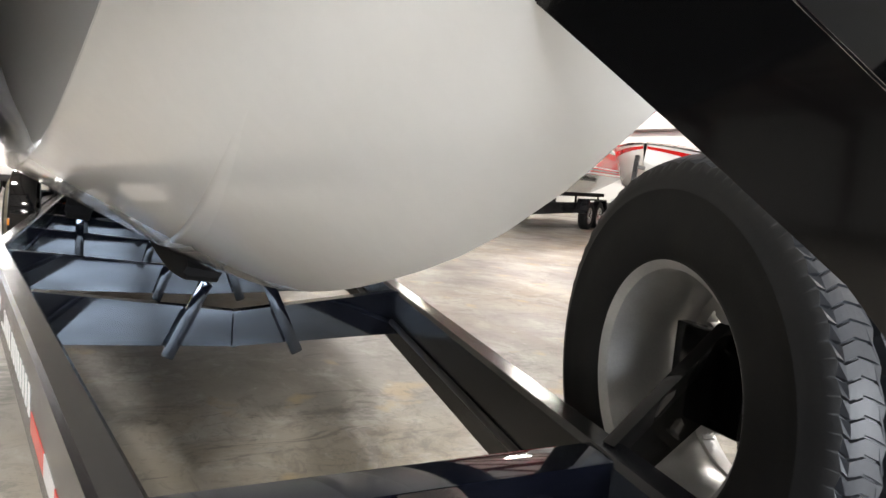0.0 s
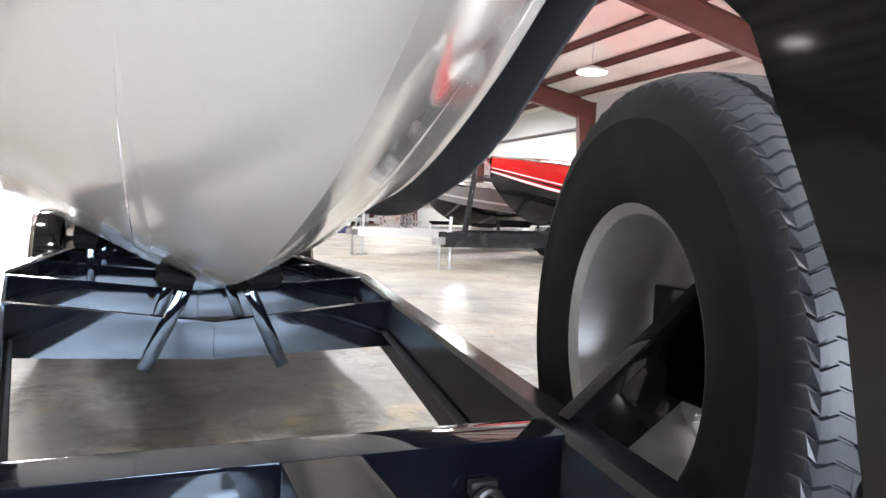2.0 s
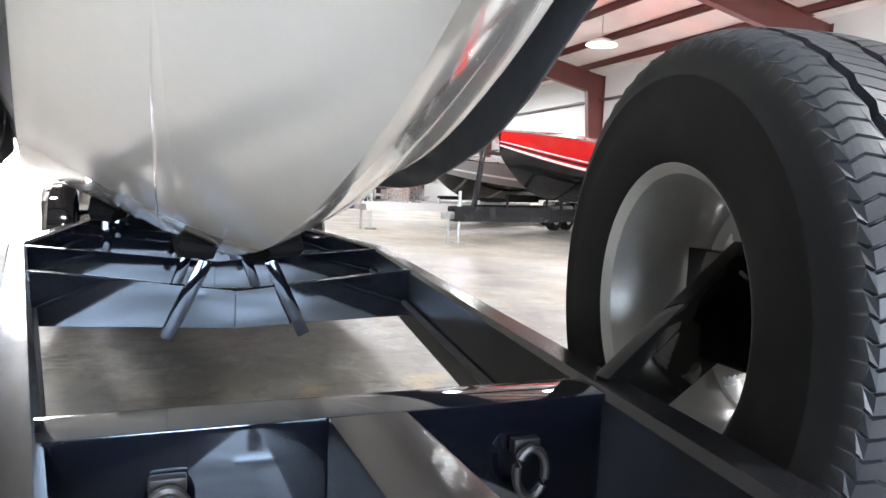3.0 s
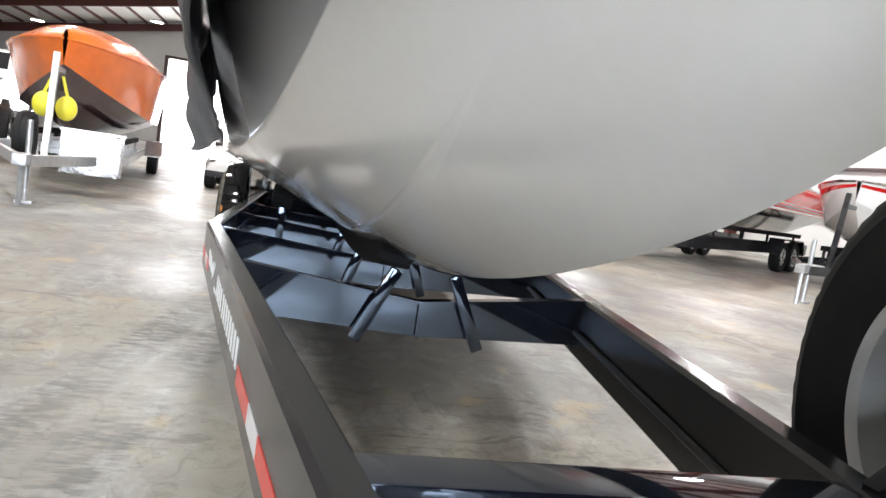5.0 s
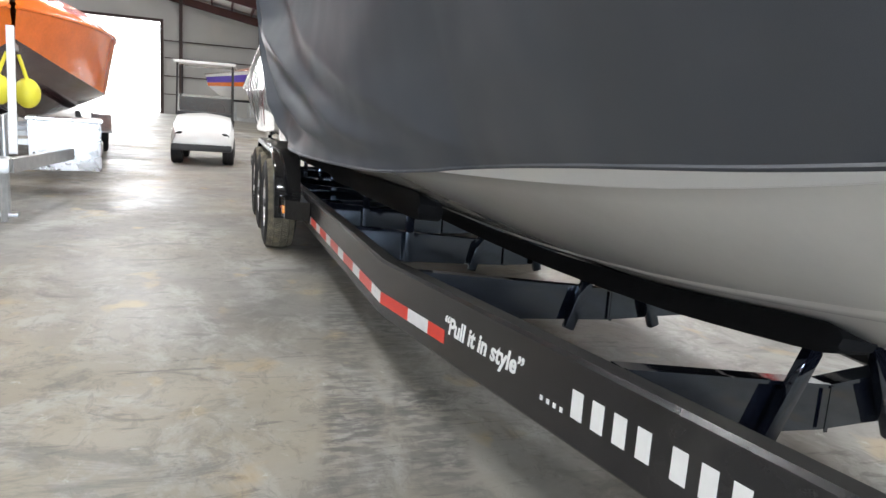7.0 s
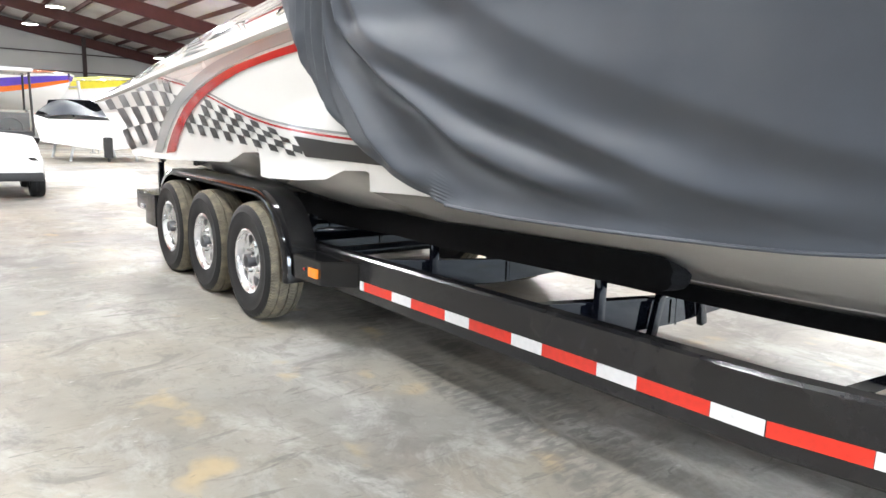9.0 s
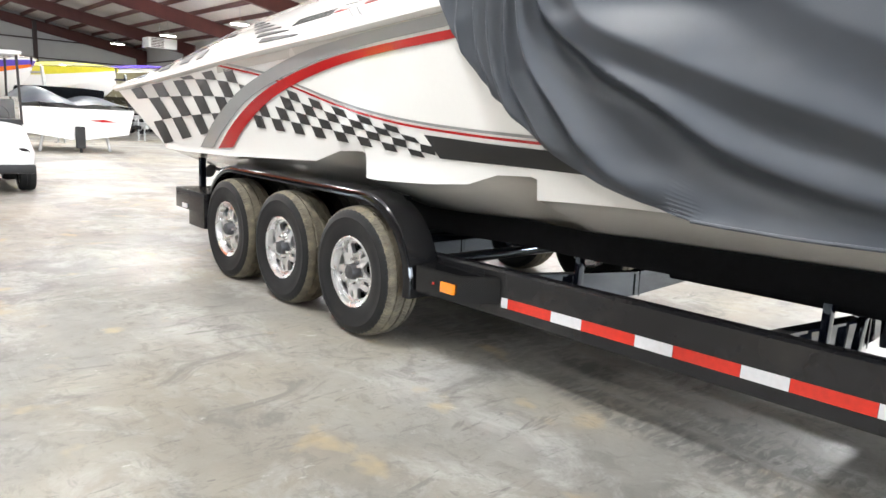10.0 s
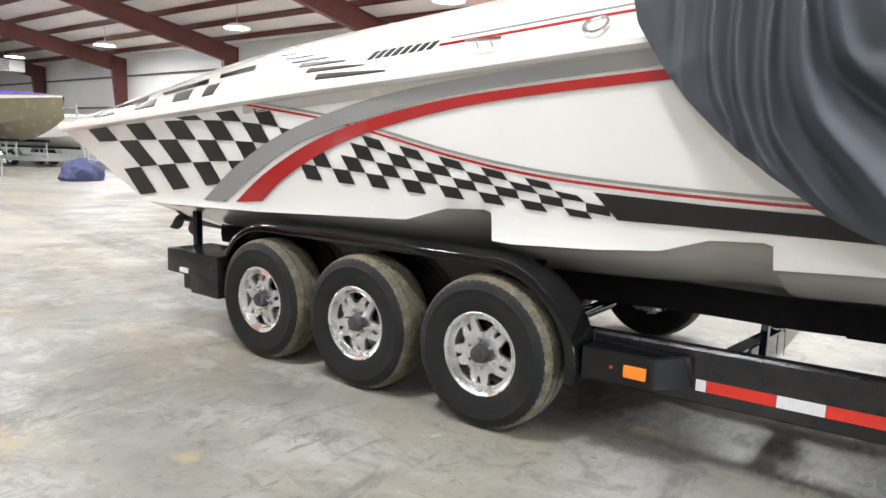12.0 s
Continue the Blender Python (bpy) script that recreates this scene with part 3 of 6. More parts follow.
def ring(x_out, x_in, y, top, bottom, c=0.012):
    """A rounded box section at y, in the trailer's own frame."""
    y -= 2.7
    s = 1 if x_out > x_in else -1
    return [(x_out - s * c, y, top), (x_out, y, top - c), (x_out, y, bottom + c), (x_out - s * c, y, bottom), (x_in + s * c, y, bottom), (x_in, y, bottom + c), (x_in, y, top - c), (x_in + s * c, y, top)]


rails = []
for s in (-1, 1):
    bm = bmesh.new()
    loft(bm, [ring(s * rail_outer(y), s * (rail_outer(y) - RAIL_W), y, 0, -RAIL_H) for y in (7.0, 4.0, BEND, -0.9, -2.4, -4.9)], closed=True, cap=True)
    rails.append(part("side_rail", bm, M["rail_black"], trailer, smooth=True, m=TILT))

# the rail's small front cross piece, the tongue beam and the coupler
bm = bmesh.new()
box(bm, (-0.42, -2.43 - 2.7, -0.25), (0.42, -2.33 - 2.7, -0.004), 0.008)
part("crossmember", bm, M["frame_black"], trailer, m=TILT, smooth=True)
bm = bmesh.new()
box(bm, (-0.055, -5.3 - 2.7, -0.25), (0.055, -2.435 - 2.7, -0.002), 0.008)
part("tongue_beam", bm, M["rail_black"], trailer, m=TILT, smooth=True)
bm = bmesh.new()
box(bm, (-0.10, -5.75 - 2.7, -0.2), (0.10, -5.25 - 2.7, -0.06), 0.03)
part("coupler", bm, M["galv"], trailer, m=TILT, smooth=True)
bm = bmesh.new()
tube(bm, [(0, -5.0 - 2.7, 0.2), (0, -5.0 - 2.7, -0.62)], 0.045, 14)
box(bm, (-0.12, -5.12 - 2.7, -0.705), (0.12, -4.88 - 2.7, -0.69))
part("tongue_jack", bm, M["galv"], trailer, m=TILT, smooth=True)


def vee_beam(y, half, depth_end=0.19, depth_mid=0.14, dip=0.085):
    """A crossmember whose top and foot drop to the middle, with a seam plate there."""
    bm = bmesh.new()
    for s in (-1, 1):
        o = [(s * half, -0.004), (s * 0.02 - s * 0.02, -dip), (0, -dip - depth_mid), (s * half, -0.004 - depth_end)]
        prism(bm, o, y - 2.7 - 0.03, y - 2.7 + 0.03, "y")
        # flange strip along the top edge
        prism(bm, [(s * half, 0.0), (0, -dip + 0.004), (0, -dip - 0.008), (s * half, -0.012)], y - 2.7 - 0.045, y - 2.7 - 0.0305, "y")
    bmesh.ops.remove_doubles(bm, verts=bm.verts, dist=0.0005)
    box(bm, (-0.006, y - 2.7 - 0.05, -dip - depth_mid), (0.006, y - 2.7 - 0.046, -dip))
    return bm


BEAM_YS = (-0.6, 0.55, 1.75, 2.95, 4.45, 5.3, 6.6)
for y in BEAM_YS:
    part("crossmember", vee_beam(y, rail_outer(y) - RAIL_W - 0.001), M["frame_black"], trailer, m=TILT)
bm = bmesh.new()
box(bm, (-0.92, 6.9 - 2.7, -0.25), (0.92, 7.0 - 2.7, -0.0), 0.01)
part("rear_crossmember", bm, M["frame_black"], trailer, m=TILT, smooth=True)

# ---- hull lines (half breadths and heights along the boat) ----
ZK = ([-3.55, -3.3, -3.0, -2.84, -2.71, -2.5, -2.24, -1.92, -1.5, -1.13, -0.8, 0, 1, 3, 7.23], [2.02, 1.68, 1.37, 1.235, 1.15, 1.05, 0.965, 0.88, 0.795, 0.74, 0.70, 0.62, 0.575, 0.54, 0.50])
BC = ([-3.55, -3.3, -2.9, -2.5, -2.0, -1.5, -1.0, -0.5, 0, 0.8, 1.5, 2.8, 4, 7.23], [0.02, 0.15, 0.29, 0.39, 0.48, 0.56, 0.64, 0.72, 0.80, 0.93, 1.02, 1.10, 1.145, 1.16])
ZC_FWD = ([-3.55, -3.2, -2.8, -2.3, -1.7, -1.1, -0.5, 0.2, 0.8, 1.5, 2.43, 2.79], [2.06, 1.95, 1.72, 1.47, 1.27, 1.14, 1.065, 1.02, 0.995, 0.98, 0.962, 0.943])
BS = ([-3.6, -3.0, -2.2, -1.0, 0.5, 2.0, 3.3, 5.0, 7.23], [0.03, 0.51, 0.80, 1.02, 1.165, 1.23, 1.265, 1.285, 1.29])
ZS = ([-3.6, -1.5, 0, 1.5, 3.28, 4.3, 5.85, 6.5, 7.23], [2.2, 2.1, 2.02, 1.93, 1.82, 1.74, 1.627, 1.565, 1.44])
STEP1, STEP2 = 2.79, 4.055


def chine_z(y):
    if y <= STEP1:
        return smooth_interp(y, *ZC_FWD)
    if y <= STEP2:
        return interp(y, [STEP1, 2.83, 3.03, 3.22, 3.5, 3.93, STEP2], [1.035, 1.046, 1.035, 0.972, 0.945, 0.923, 0.927])
    return interp(y, [STEP2, 4.10, 4.33, 4.6, 5.87, 6.87, 7.23], [1.062, 1.078, 1.066, 0.985, 0.925, 0.90, 0.904])


def keel_z(y):
    return smooth_interp(y, *ZK)


def bottom_z(x, y):
    """Height of the hull's bottom at half breadth x."""
    b, zk, zc = smooth_interp(y, *BC), keel_z(y), chine_z(min(y, STEP1) if y < STEP1 else y)
    u = min(1, abs(x) / max(b, 1e-3))
    p = interp(y, [-3, -1, 2], [1.25, 1.25, 1.12])
    return zk + (zc - zk) * u**p


def rake(y0, z):
    """The stern slopes: higher points stand further aft."""
    w = max(0, (y0 - 6.3) / (7.23 - 6.3))
    return y0 + w * w * (z - 0.904) * 1.94


def side_x(y0, z):
    zc, zs = interp(y0, [2.79, 7.23], [0.943, 0.904]) if y0 > STEP1 else chine_z(y0), smooth_interp(y0, *ZS)
    k = max(0, min(1.05, (z - zc) / max(zs - zc, 1e-3)))
    bc, bs = smooth_interp(y0, *BC), smooth_interp(y0, *BS)
    return bc + (bs - bc) * (k + 0.12 * k * (1 - k)) + 0.004


def side_point(y, z, off=0.0):
    """The place on the starboard topside at y and z."""
    y0 = y
    for _ in range(12):
        y0 -= 0.7 * (rake(y0, z) - y)
    return Vector((-(side_x(y0, z) + off), y, z))


boat = thing("powerboat", "white offshore powerboat with checkered graphics, resting on the trailer", "boat")
stations = sorted({*np.linspace(-3.55, -2.0, 14).round(3), *np.linspace(-1.9, 2.6, 24).round(3), 2.7, STEP1 - 0.004, STEP1 + 0.004, 2.83, 2.93, 3.03, 3.12, 3.22, 3.5, 3.93, STEP2 - 0.004, STEP2 + 0.004, 4.1, 4.22, 4.33, 4.45, 4.6, 5.2, 5.87, 6.3, 6.55, 6.8, 7.0, 7.12, 7.23})
for s in (-1, 1):
    bm = bmesh.new()
    NB = 14
    rows = []
    for y in stations:
        b = smooth_interp(y, *BC)
        row = []
        for k in range(NB + 1):
            u = k / NB
            x = b * u
            z = bottom_z(x, y)
            row.append((s * x, rake(y, z) if z > 0.904 else y, z))
        # flat chine lip outward to the side
        row.append((s * (b + 0.02 * min(1, b * 4)), y, chine_z(y) + 0.004))
        rows.append(row)
    loft(bm, rows)
    hull_bottom = part("hull_bottom", bm, M["bottom"], boat, "off-white glossy hull bottom" if s < 0 else "", smooth=True)
    bm = bmesh.new()
    rows = []
    for y in stations:
        zc, zs, b = chine_z(y), smooth_interp(y, *ZS), smooth_interp(y, *BC)
        row = []
        for k in range(13):
            z = zc + (zs - zc) * k / 12
            row.append((s * (side_x(y, z)), rake(y, z), z))
        row[0] = (s * (b + 0.018 * min(1, b * 4)), rake(y, zc), zc + 0.002)
        rows.append(row)
    loft(bm, rows)
    part("topside", bm, M["gelcoat"], boat, "", smooth=True)
# running strakes under the bottom, parallel to the keel
for s in (-1, 1):
    bm = bmesh.new()
    rows = []
    for y in np.linspace(-2.25, 7.0, 80):
        k = min(1, (y + 2.25) / 0.9) ** 0.7
        drop = 0.013 * k * interp(y, [-1.2, 0.0], [1.0, 0.45])
        xs = [0.274 - 0.05 * k, 0.274, 0.280, 0.284]
        zz = [bottom_z(v, y) for v in xs]
        rows.append([(s * xs[0], y, zz[0] + 0.002), (s * xs[1], y, zz[1] - drop), (s * xs[2], y, zz[2] - drop + 0.003), (s * xs[3], y, zz[3] + 0.003)])
    loft(bm, rows)
    part("strake", bm, M["bottom"], boat, smooth=True)
# transom
bm = bmesh.new()
y0 = 7.23
zc, zs = chine_z(y0), smooth_interp(y0, *ZS)
half = [(0, y0, keel_z(y0))] + [(smooth_interp(y0, *BC), y0, zc)] + [(side_x(y0, zc + (zs - zc) * k / 6), rake(y0, zc + (zs - zc) * k / 6), zc + (zs - zc) * k / 6) for k in range(1, 7)]
ring_pts = half + [(-x, y, z) for x, y, z in half[:0:-1]]
cap_verts = [bm.verts.new((x, y - 0.01, z)) for x, y, z in ring_pts]
mid = bm.verts.new((0, 7.5, 1.1))
for a, b in zip(cap_verts, cap_verts[1:] + cap_verts[:1]):
    bm.faces.new((a, b, mid))
part("transom", bm, M["gelcoat"], boat)
# rub rail
for s in (-1, 1):
    bm = bmesh.new()
    rows = []
    for y in stations:
        zs = smooth_interp(y, *ZS)
        xo, ya = side_x(y, zs), rake(y, zs)
        rows.append([(s * (xo - 0.02), ya, zs + 0.035), (s * (xo + 0.02), ya, zs + 0.03), (s * (xo + 0.035), ya, zs + 0.012), (s * (xo + 0.035), ya, zs - 0.012), (s * (xo + 0.005), ya, zs - 0.03), (s * (xo - 0.02), ya, zs - 0.03)])
    loft(bm, rows, closed=True, cap=True)
    part("rub_rail", bm, M["gelcoat"], boat, smooth=True)

# deck: side coaming leaning inward, and a top that sinks towards the stern
DECK_H = ([-3.6, 0, 3.3, 4.9, 5.6, 6.4, 7.23], [0.1, 0.3, 0.36, 0.365, 0.36, 0.34, 0.13])
DECK_IN = ([-3.6, -3.0, 0, 3.3, 5, 6.4, 7.23], [0.005, 0.1, 0.3, 0.36, 0.40, 0.42, 0.30])


def deck_point(y0, k):
    """k runs from 0 at the rub rail to 1 at the top edge of the coaming."""
    zs = smooth_interp(y0, *ZS)
    xo = side_x(y0, zs)
    z = zs + 0.03 + smooth_interp(y0, *DECK_H) * (k ** 0.9)
    x = max(0.001, xo - 0.01 - smooth_interp(y0, *DECK_IN) * k ** 1.15)
    return x, rake(y0, zs), z


bm = bmesh.new()
rows = []
for y in stations:
    left = [deck_point(y, k / 6) for k in range(7)]
    x, yy, z = left[-1]
    crown = [(x * 0.66, yy, z + 0.03), (x * 0.33, yy, z + 0.05), (0, yy, z + 0.055)]
    half = [(-a, b, c) for a, b, c in left] + [(-a, b, c) for a, b, c in crown]
    rows.append(half + [(-a, b, c) for a, b, c in half[-2::-1]])
loft(bm, rows)
part("deck", bm, M["gelcoat"], boat, smooth=True)
# swim platform edge at the stern
bm = bmesh.new()
ys, zz = rake(7.23, 1.44), 1.44
box(bm, (-1.27, ys - 0.1, zz - 0.02), (1.27, ys + 0.12, zz + 0.05), 0.02)
part("swim_platform", bm, M["gelcoat"], boat, smooth=True)


# ---- wheels ----
def tyre_mesh(shoulder=0, radius=0.388, width=0.235, pitches=54):
    """Rubber with rounded sidewalls, saw-toothed grooves round the tread, chevron sipes and notched shoulders. The axle is x; +x is the outer face."""
    w = width / 2
    inner = [(-w * 0.80, 0.196), (-w * 0.95, 0.206), (-w * 0.99, 0.217), (-w * 1.05, 0.245), (-w * 1.09, 0.285), (-w * 1.085, 0.318), (-w * 1.095, 0.3205), (-w * 1.095, 0.3225), (-w * 1.08, 0.325), (-w * 1.055, 0.337), (-w * 1.01, 0.351)]
    ribs = ((-0.98, -0.60), (-0.49, -0.06), (0.05, 0.49), (0.60, 0.98))
    cols = []
    for i, (a, b) in enumerate(ribs):
        cols += [(a, 0, i)] + [(a + (b - a) * u, 0, i) for u in (0.02, 0.17, 0.34, 0.5, 0.66, 0.83, 0.98)] + [(b, 0, i)]
        if i < 3:
            nxt = ribs[i + 1][0]
            cols += [(b + 0.012, 1, i), (nxt - 0.012, 1, i)]
    cuts = (0.0, 0.025, 0.075, 0.10, 0.5, 0.525, 0.575, 0.60)
    verts, faces, mats = [], [], []
    for p in range(pitches):
        for ci, f in enumerate(cuts):
            a0 = 2 * math.pi * (p + f) / pitches
            saw = (f - 0.5) * 0.085
            ring_pts = [(u, r, a0) for u, r in inner]
            for c, groove, i in cols:
                u = c + (saw if abs(c) < 0.62 else 0.0)
                r = radius - 0.021 * abs(c) ** 3.5
                a, b = ribs[i]
                k = (c - a) / (b - a)
                lean = (0.22 * abs(2 * k - 1) if i in (0, 3) else 0.5 * k * (1 if i == 1 else -1)) * (1 if groove == 0 and abs(c) < 0.97 else 0)
                if groove:
                    r -= 0.0125
                elif 0.01 < k < 0.99 and ci in (1, 2, 5, 6):
                    deep = i in (0, 3) and abs(c) > 0.9
                    r -= 0.007 if deep else (0.0035 if 0.1 < k < 0.9 else 0.0)
                elif abs(c) > 0.95 and ci < 4:
                    r -= 0.005
                ring_pts.append((u * w * 0.96, r, a0 + 2 * math.pi * lean / pitches))
            ring_pts += [(-u, r, a0) for u, r in inner[::-1]]
            verts.append([(u, r * math.cos(a), r * math.sin(a)) for u, r, a in ring_pts])
    n, m = len(verts[0]), len(verts)
    bm = bmesh.new()
    rings = [[bm.verts.new(q) for q in row] for row in verts]
    for j in range(m):
        q, r = rings[j], rings[(j + 1) % m]
        for k in range(n - 1):
            f = bm.faces.new((q[k], q[k + 1], r[k + 1], r[k]))
            f.material_index = 1 if len(inner) + shoulder <= k < n - len(inner) - 1 - shoulder else 0
            f.smooth = f.material_index == 0
    return bm


def rim_face(bm, windows, x0, x1, r_in, r_out, steps=180):
    """A wheel disc between two radii with windows that widen outwards: (turn, half width in degrees, from radius, to radius)."""
    radii = sorted({r_in, r_in + 0.03, r_out, *[w[2] for w in windows], *[w[3] for w in windows], *[windows[0][2] + (windows[0][3] - windows[0][2]) * u for u in (0.12, 0.25, 0.4, 0.55, 0.7, 0.85, 0.94)]})
    grid = {}
    for j, r in enumerate(radii):
        for k in range(steps):
            a = 2 * math.pi * k / steps
            dish = 0.020 * math.sin(math.pi * (r - r_in) / (r_out - r_in)) ** 0.8
            grid[j, k] = (r * math.cos(a), r * math.sin(a), dish)
    faces = []
    for j in range(len(radii) - 1):
        rm = (radii[j] + radii[j + 1]) / 2
        for k in range(steps):
            deg = 360 * (k + 0.5) / steps

            def inside(t, hw, r0, r1):
                u = (rm - r0) / (r1 - r0)
                if not 0 < u < 1:
                    return False
                wide = hw * (0.45 + 0.7 * u) * min(1, (1 - u) / 0.15 + 0.55, u / 0.12 + 0.5)
                return abs((deg - t + 180) % 360 - 180) < wide
            if any(inside(*w) for w in windows):
                continue
            faces.append((j, k))
    vs = {}

    def vert(j, k, side):
        key = (j, k % steps, side)
        if key not in vs:
            y, z, d = grid[j, k % steps]
            vs[key] = bm.verts.new(((x1 if side else x0) + d, y, z))
        return vs[key]
    have = set(faces)
    for j, k in faces:
        for side in (0, 1):
            q = [vert(j, k, side), vert(j, k + 1, side), vert(j + 1, k + 1, side), vert(j + 1, k, side)]
            bm.faces.new(q)
        for other, (p, q) in (((j - 1, k), ((j, k), (j, k + 1))), ((j + 1, k), ((j + 1, k), (j + 1, k + 1))), ((j, (k - 1) % steps), ((j, k), (j + 1, k))), ((j, (k + 1) % steps), ((j, k + 1), (j + 1, k + 1)))):
            if other not in have:
                bm.faces.new((vert(*p, 0), vert(*q, 0), vert(*q, 1), vert(*p, 1)))
    return bm


def wheel(parent, alloy, label, tread):
    t = new("wheel")
    t.parent = parent
    tagged(t, label)
    part("tyre", tyre_mesh(0 if alloy else 1), [M["rubber"], tread], t)
    mat = M["alloy"] if alloy else M["wheel_silver"]
    bm = bmesh.new()
    lathe(bm, [(-0.108, 0.2158), (-0.112, 0.2065), (-0.10, 0.1925), (-0.07, 0.1879), (-0.02, 0.1693), (0.05, 0.1721), (0.085, 0.1879), (0.108, 0.1925), (0.116, 0.2065), (0.112, 0.2158), (0.100, 0.1990), (0.05, 0.1814), (-0.02, 0.1786), (-0.07, 0.1953)], 56)
    part("rim", bm, mat, t, smooth=True)
    bm = bmesh.new()
    wins = []
    for k in range(5):
        wins.append((72 * k, 18, 0.108, 0.169))
        wins.append((72 * k + 36, 5.0, 0.118, 0.156))
    rim_face(bm, wins, 0.048, 0.072, 0.045, 0.184)
    part("wheel_disc", bm, mat, t, smooth=True)
    bm = bmesh.new()
    lathe(bm, [(0.04, 0.05), (0.10, 0.048), (0.125, 0.04), (0.13, 0.0005), (0.04, 0.0005)], 24)
    part("hub_cap", bm, M["dark_metal"], t, smooth=True)
    for k in range(6):
        bm = bmesh.new()
        a = math.radians(60 * k + 20)
        m = Matrix.Translation((0.096, 0.074 * math.cos(a), 0.074 * math.sin(a))) @ Matrix.Rotation(math.pi / 2, 4, "Y")
        bmesh.ops.create_cone(bm, cap_ends=True, segments=6, radius1=0.011, radius2=0.008, depth=0.03, matrix=m)
        part("lug_nut", bm, M["chrome"], t)
    return t


AXLES = (4.03, 4.875, 5.72)
WHEEL_Z = 0.381
base_wheel = wheel(trailer, True, "dusty road tyre on a machined alloy wheel", M["tread"])
base_wheel.matrix_basis = pose(-1.16, AXLES[0], WHEEL_Z, 15, 0, 180)
for k, (s, y) in enumerate((s, y) for s in (-1, 1) for y in AXLES):
    if k:
        copy_thing(base_wheel, pose(s * 1.16, y, WHEEL_Z, 23 * k, 0, 180 if s < 0 else 0))
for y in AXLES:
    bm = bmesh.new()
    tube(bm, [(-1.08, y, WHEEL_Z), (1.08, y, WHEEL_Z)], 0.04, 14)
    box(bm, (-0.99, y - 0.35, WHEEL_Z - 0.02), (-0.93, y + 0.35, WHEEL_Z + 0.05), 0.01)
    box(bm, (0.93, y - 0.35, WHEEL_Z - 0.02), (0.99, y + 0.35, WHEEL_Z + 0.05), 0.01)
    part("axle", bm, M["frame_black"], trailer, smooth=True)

# spare wheel on its bracket outside the tapered rail
spare = wheel(trailer, False, "clean spare tyre on a silver steel wheel", M["tread_clean"])
spare.matrix_basis = pose(0.680, -2.389, 0.773, 0, 0, -11.9) @ Matrix.Diagonal((1.26, 1.228, 1.228, 1))
bm = bmesh.new()
box(bm, (0.722, -2.42, 0.655), (0.752, -2.22, 0.870), 0.004)
part("carrier_plate", bm, M["fender_black"], trailer)
bm = bmesh.new()
bar(bm, (0.43, -2.37, 0.650), (0.73, -2.355, 0.880), 0.034, 0.034)
part("carrier_arm", bm, M["fender_black"], trailer, smooth=True)
bm = bmesh.new()
prism(bm, [(0.47, 0.42), (0.47, 0.64), (0.721, 0.84), (0.721, 0.68), (0.54, 0.56)], -2.345, -2.33, "y")
part("carrier_gusset", bm, M["fender_black"], trailer)

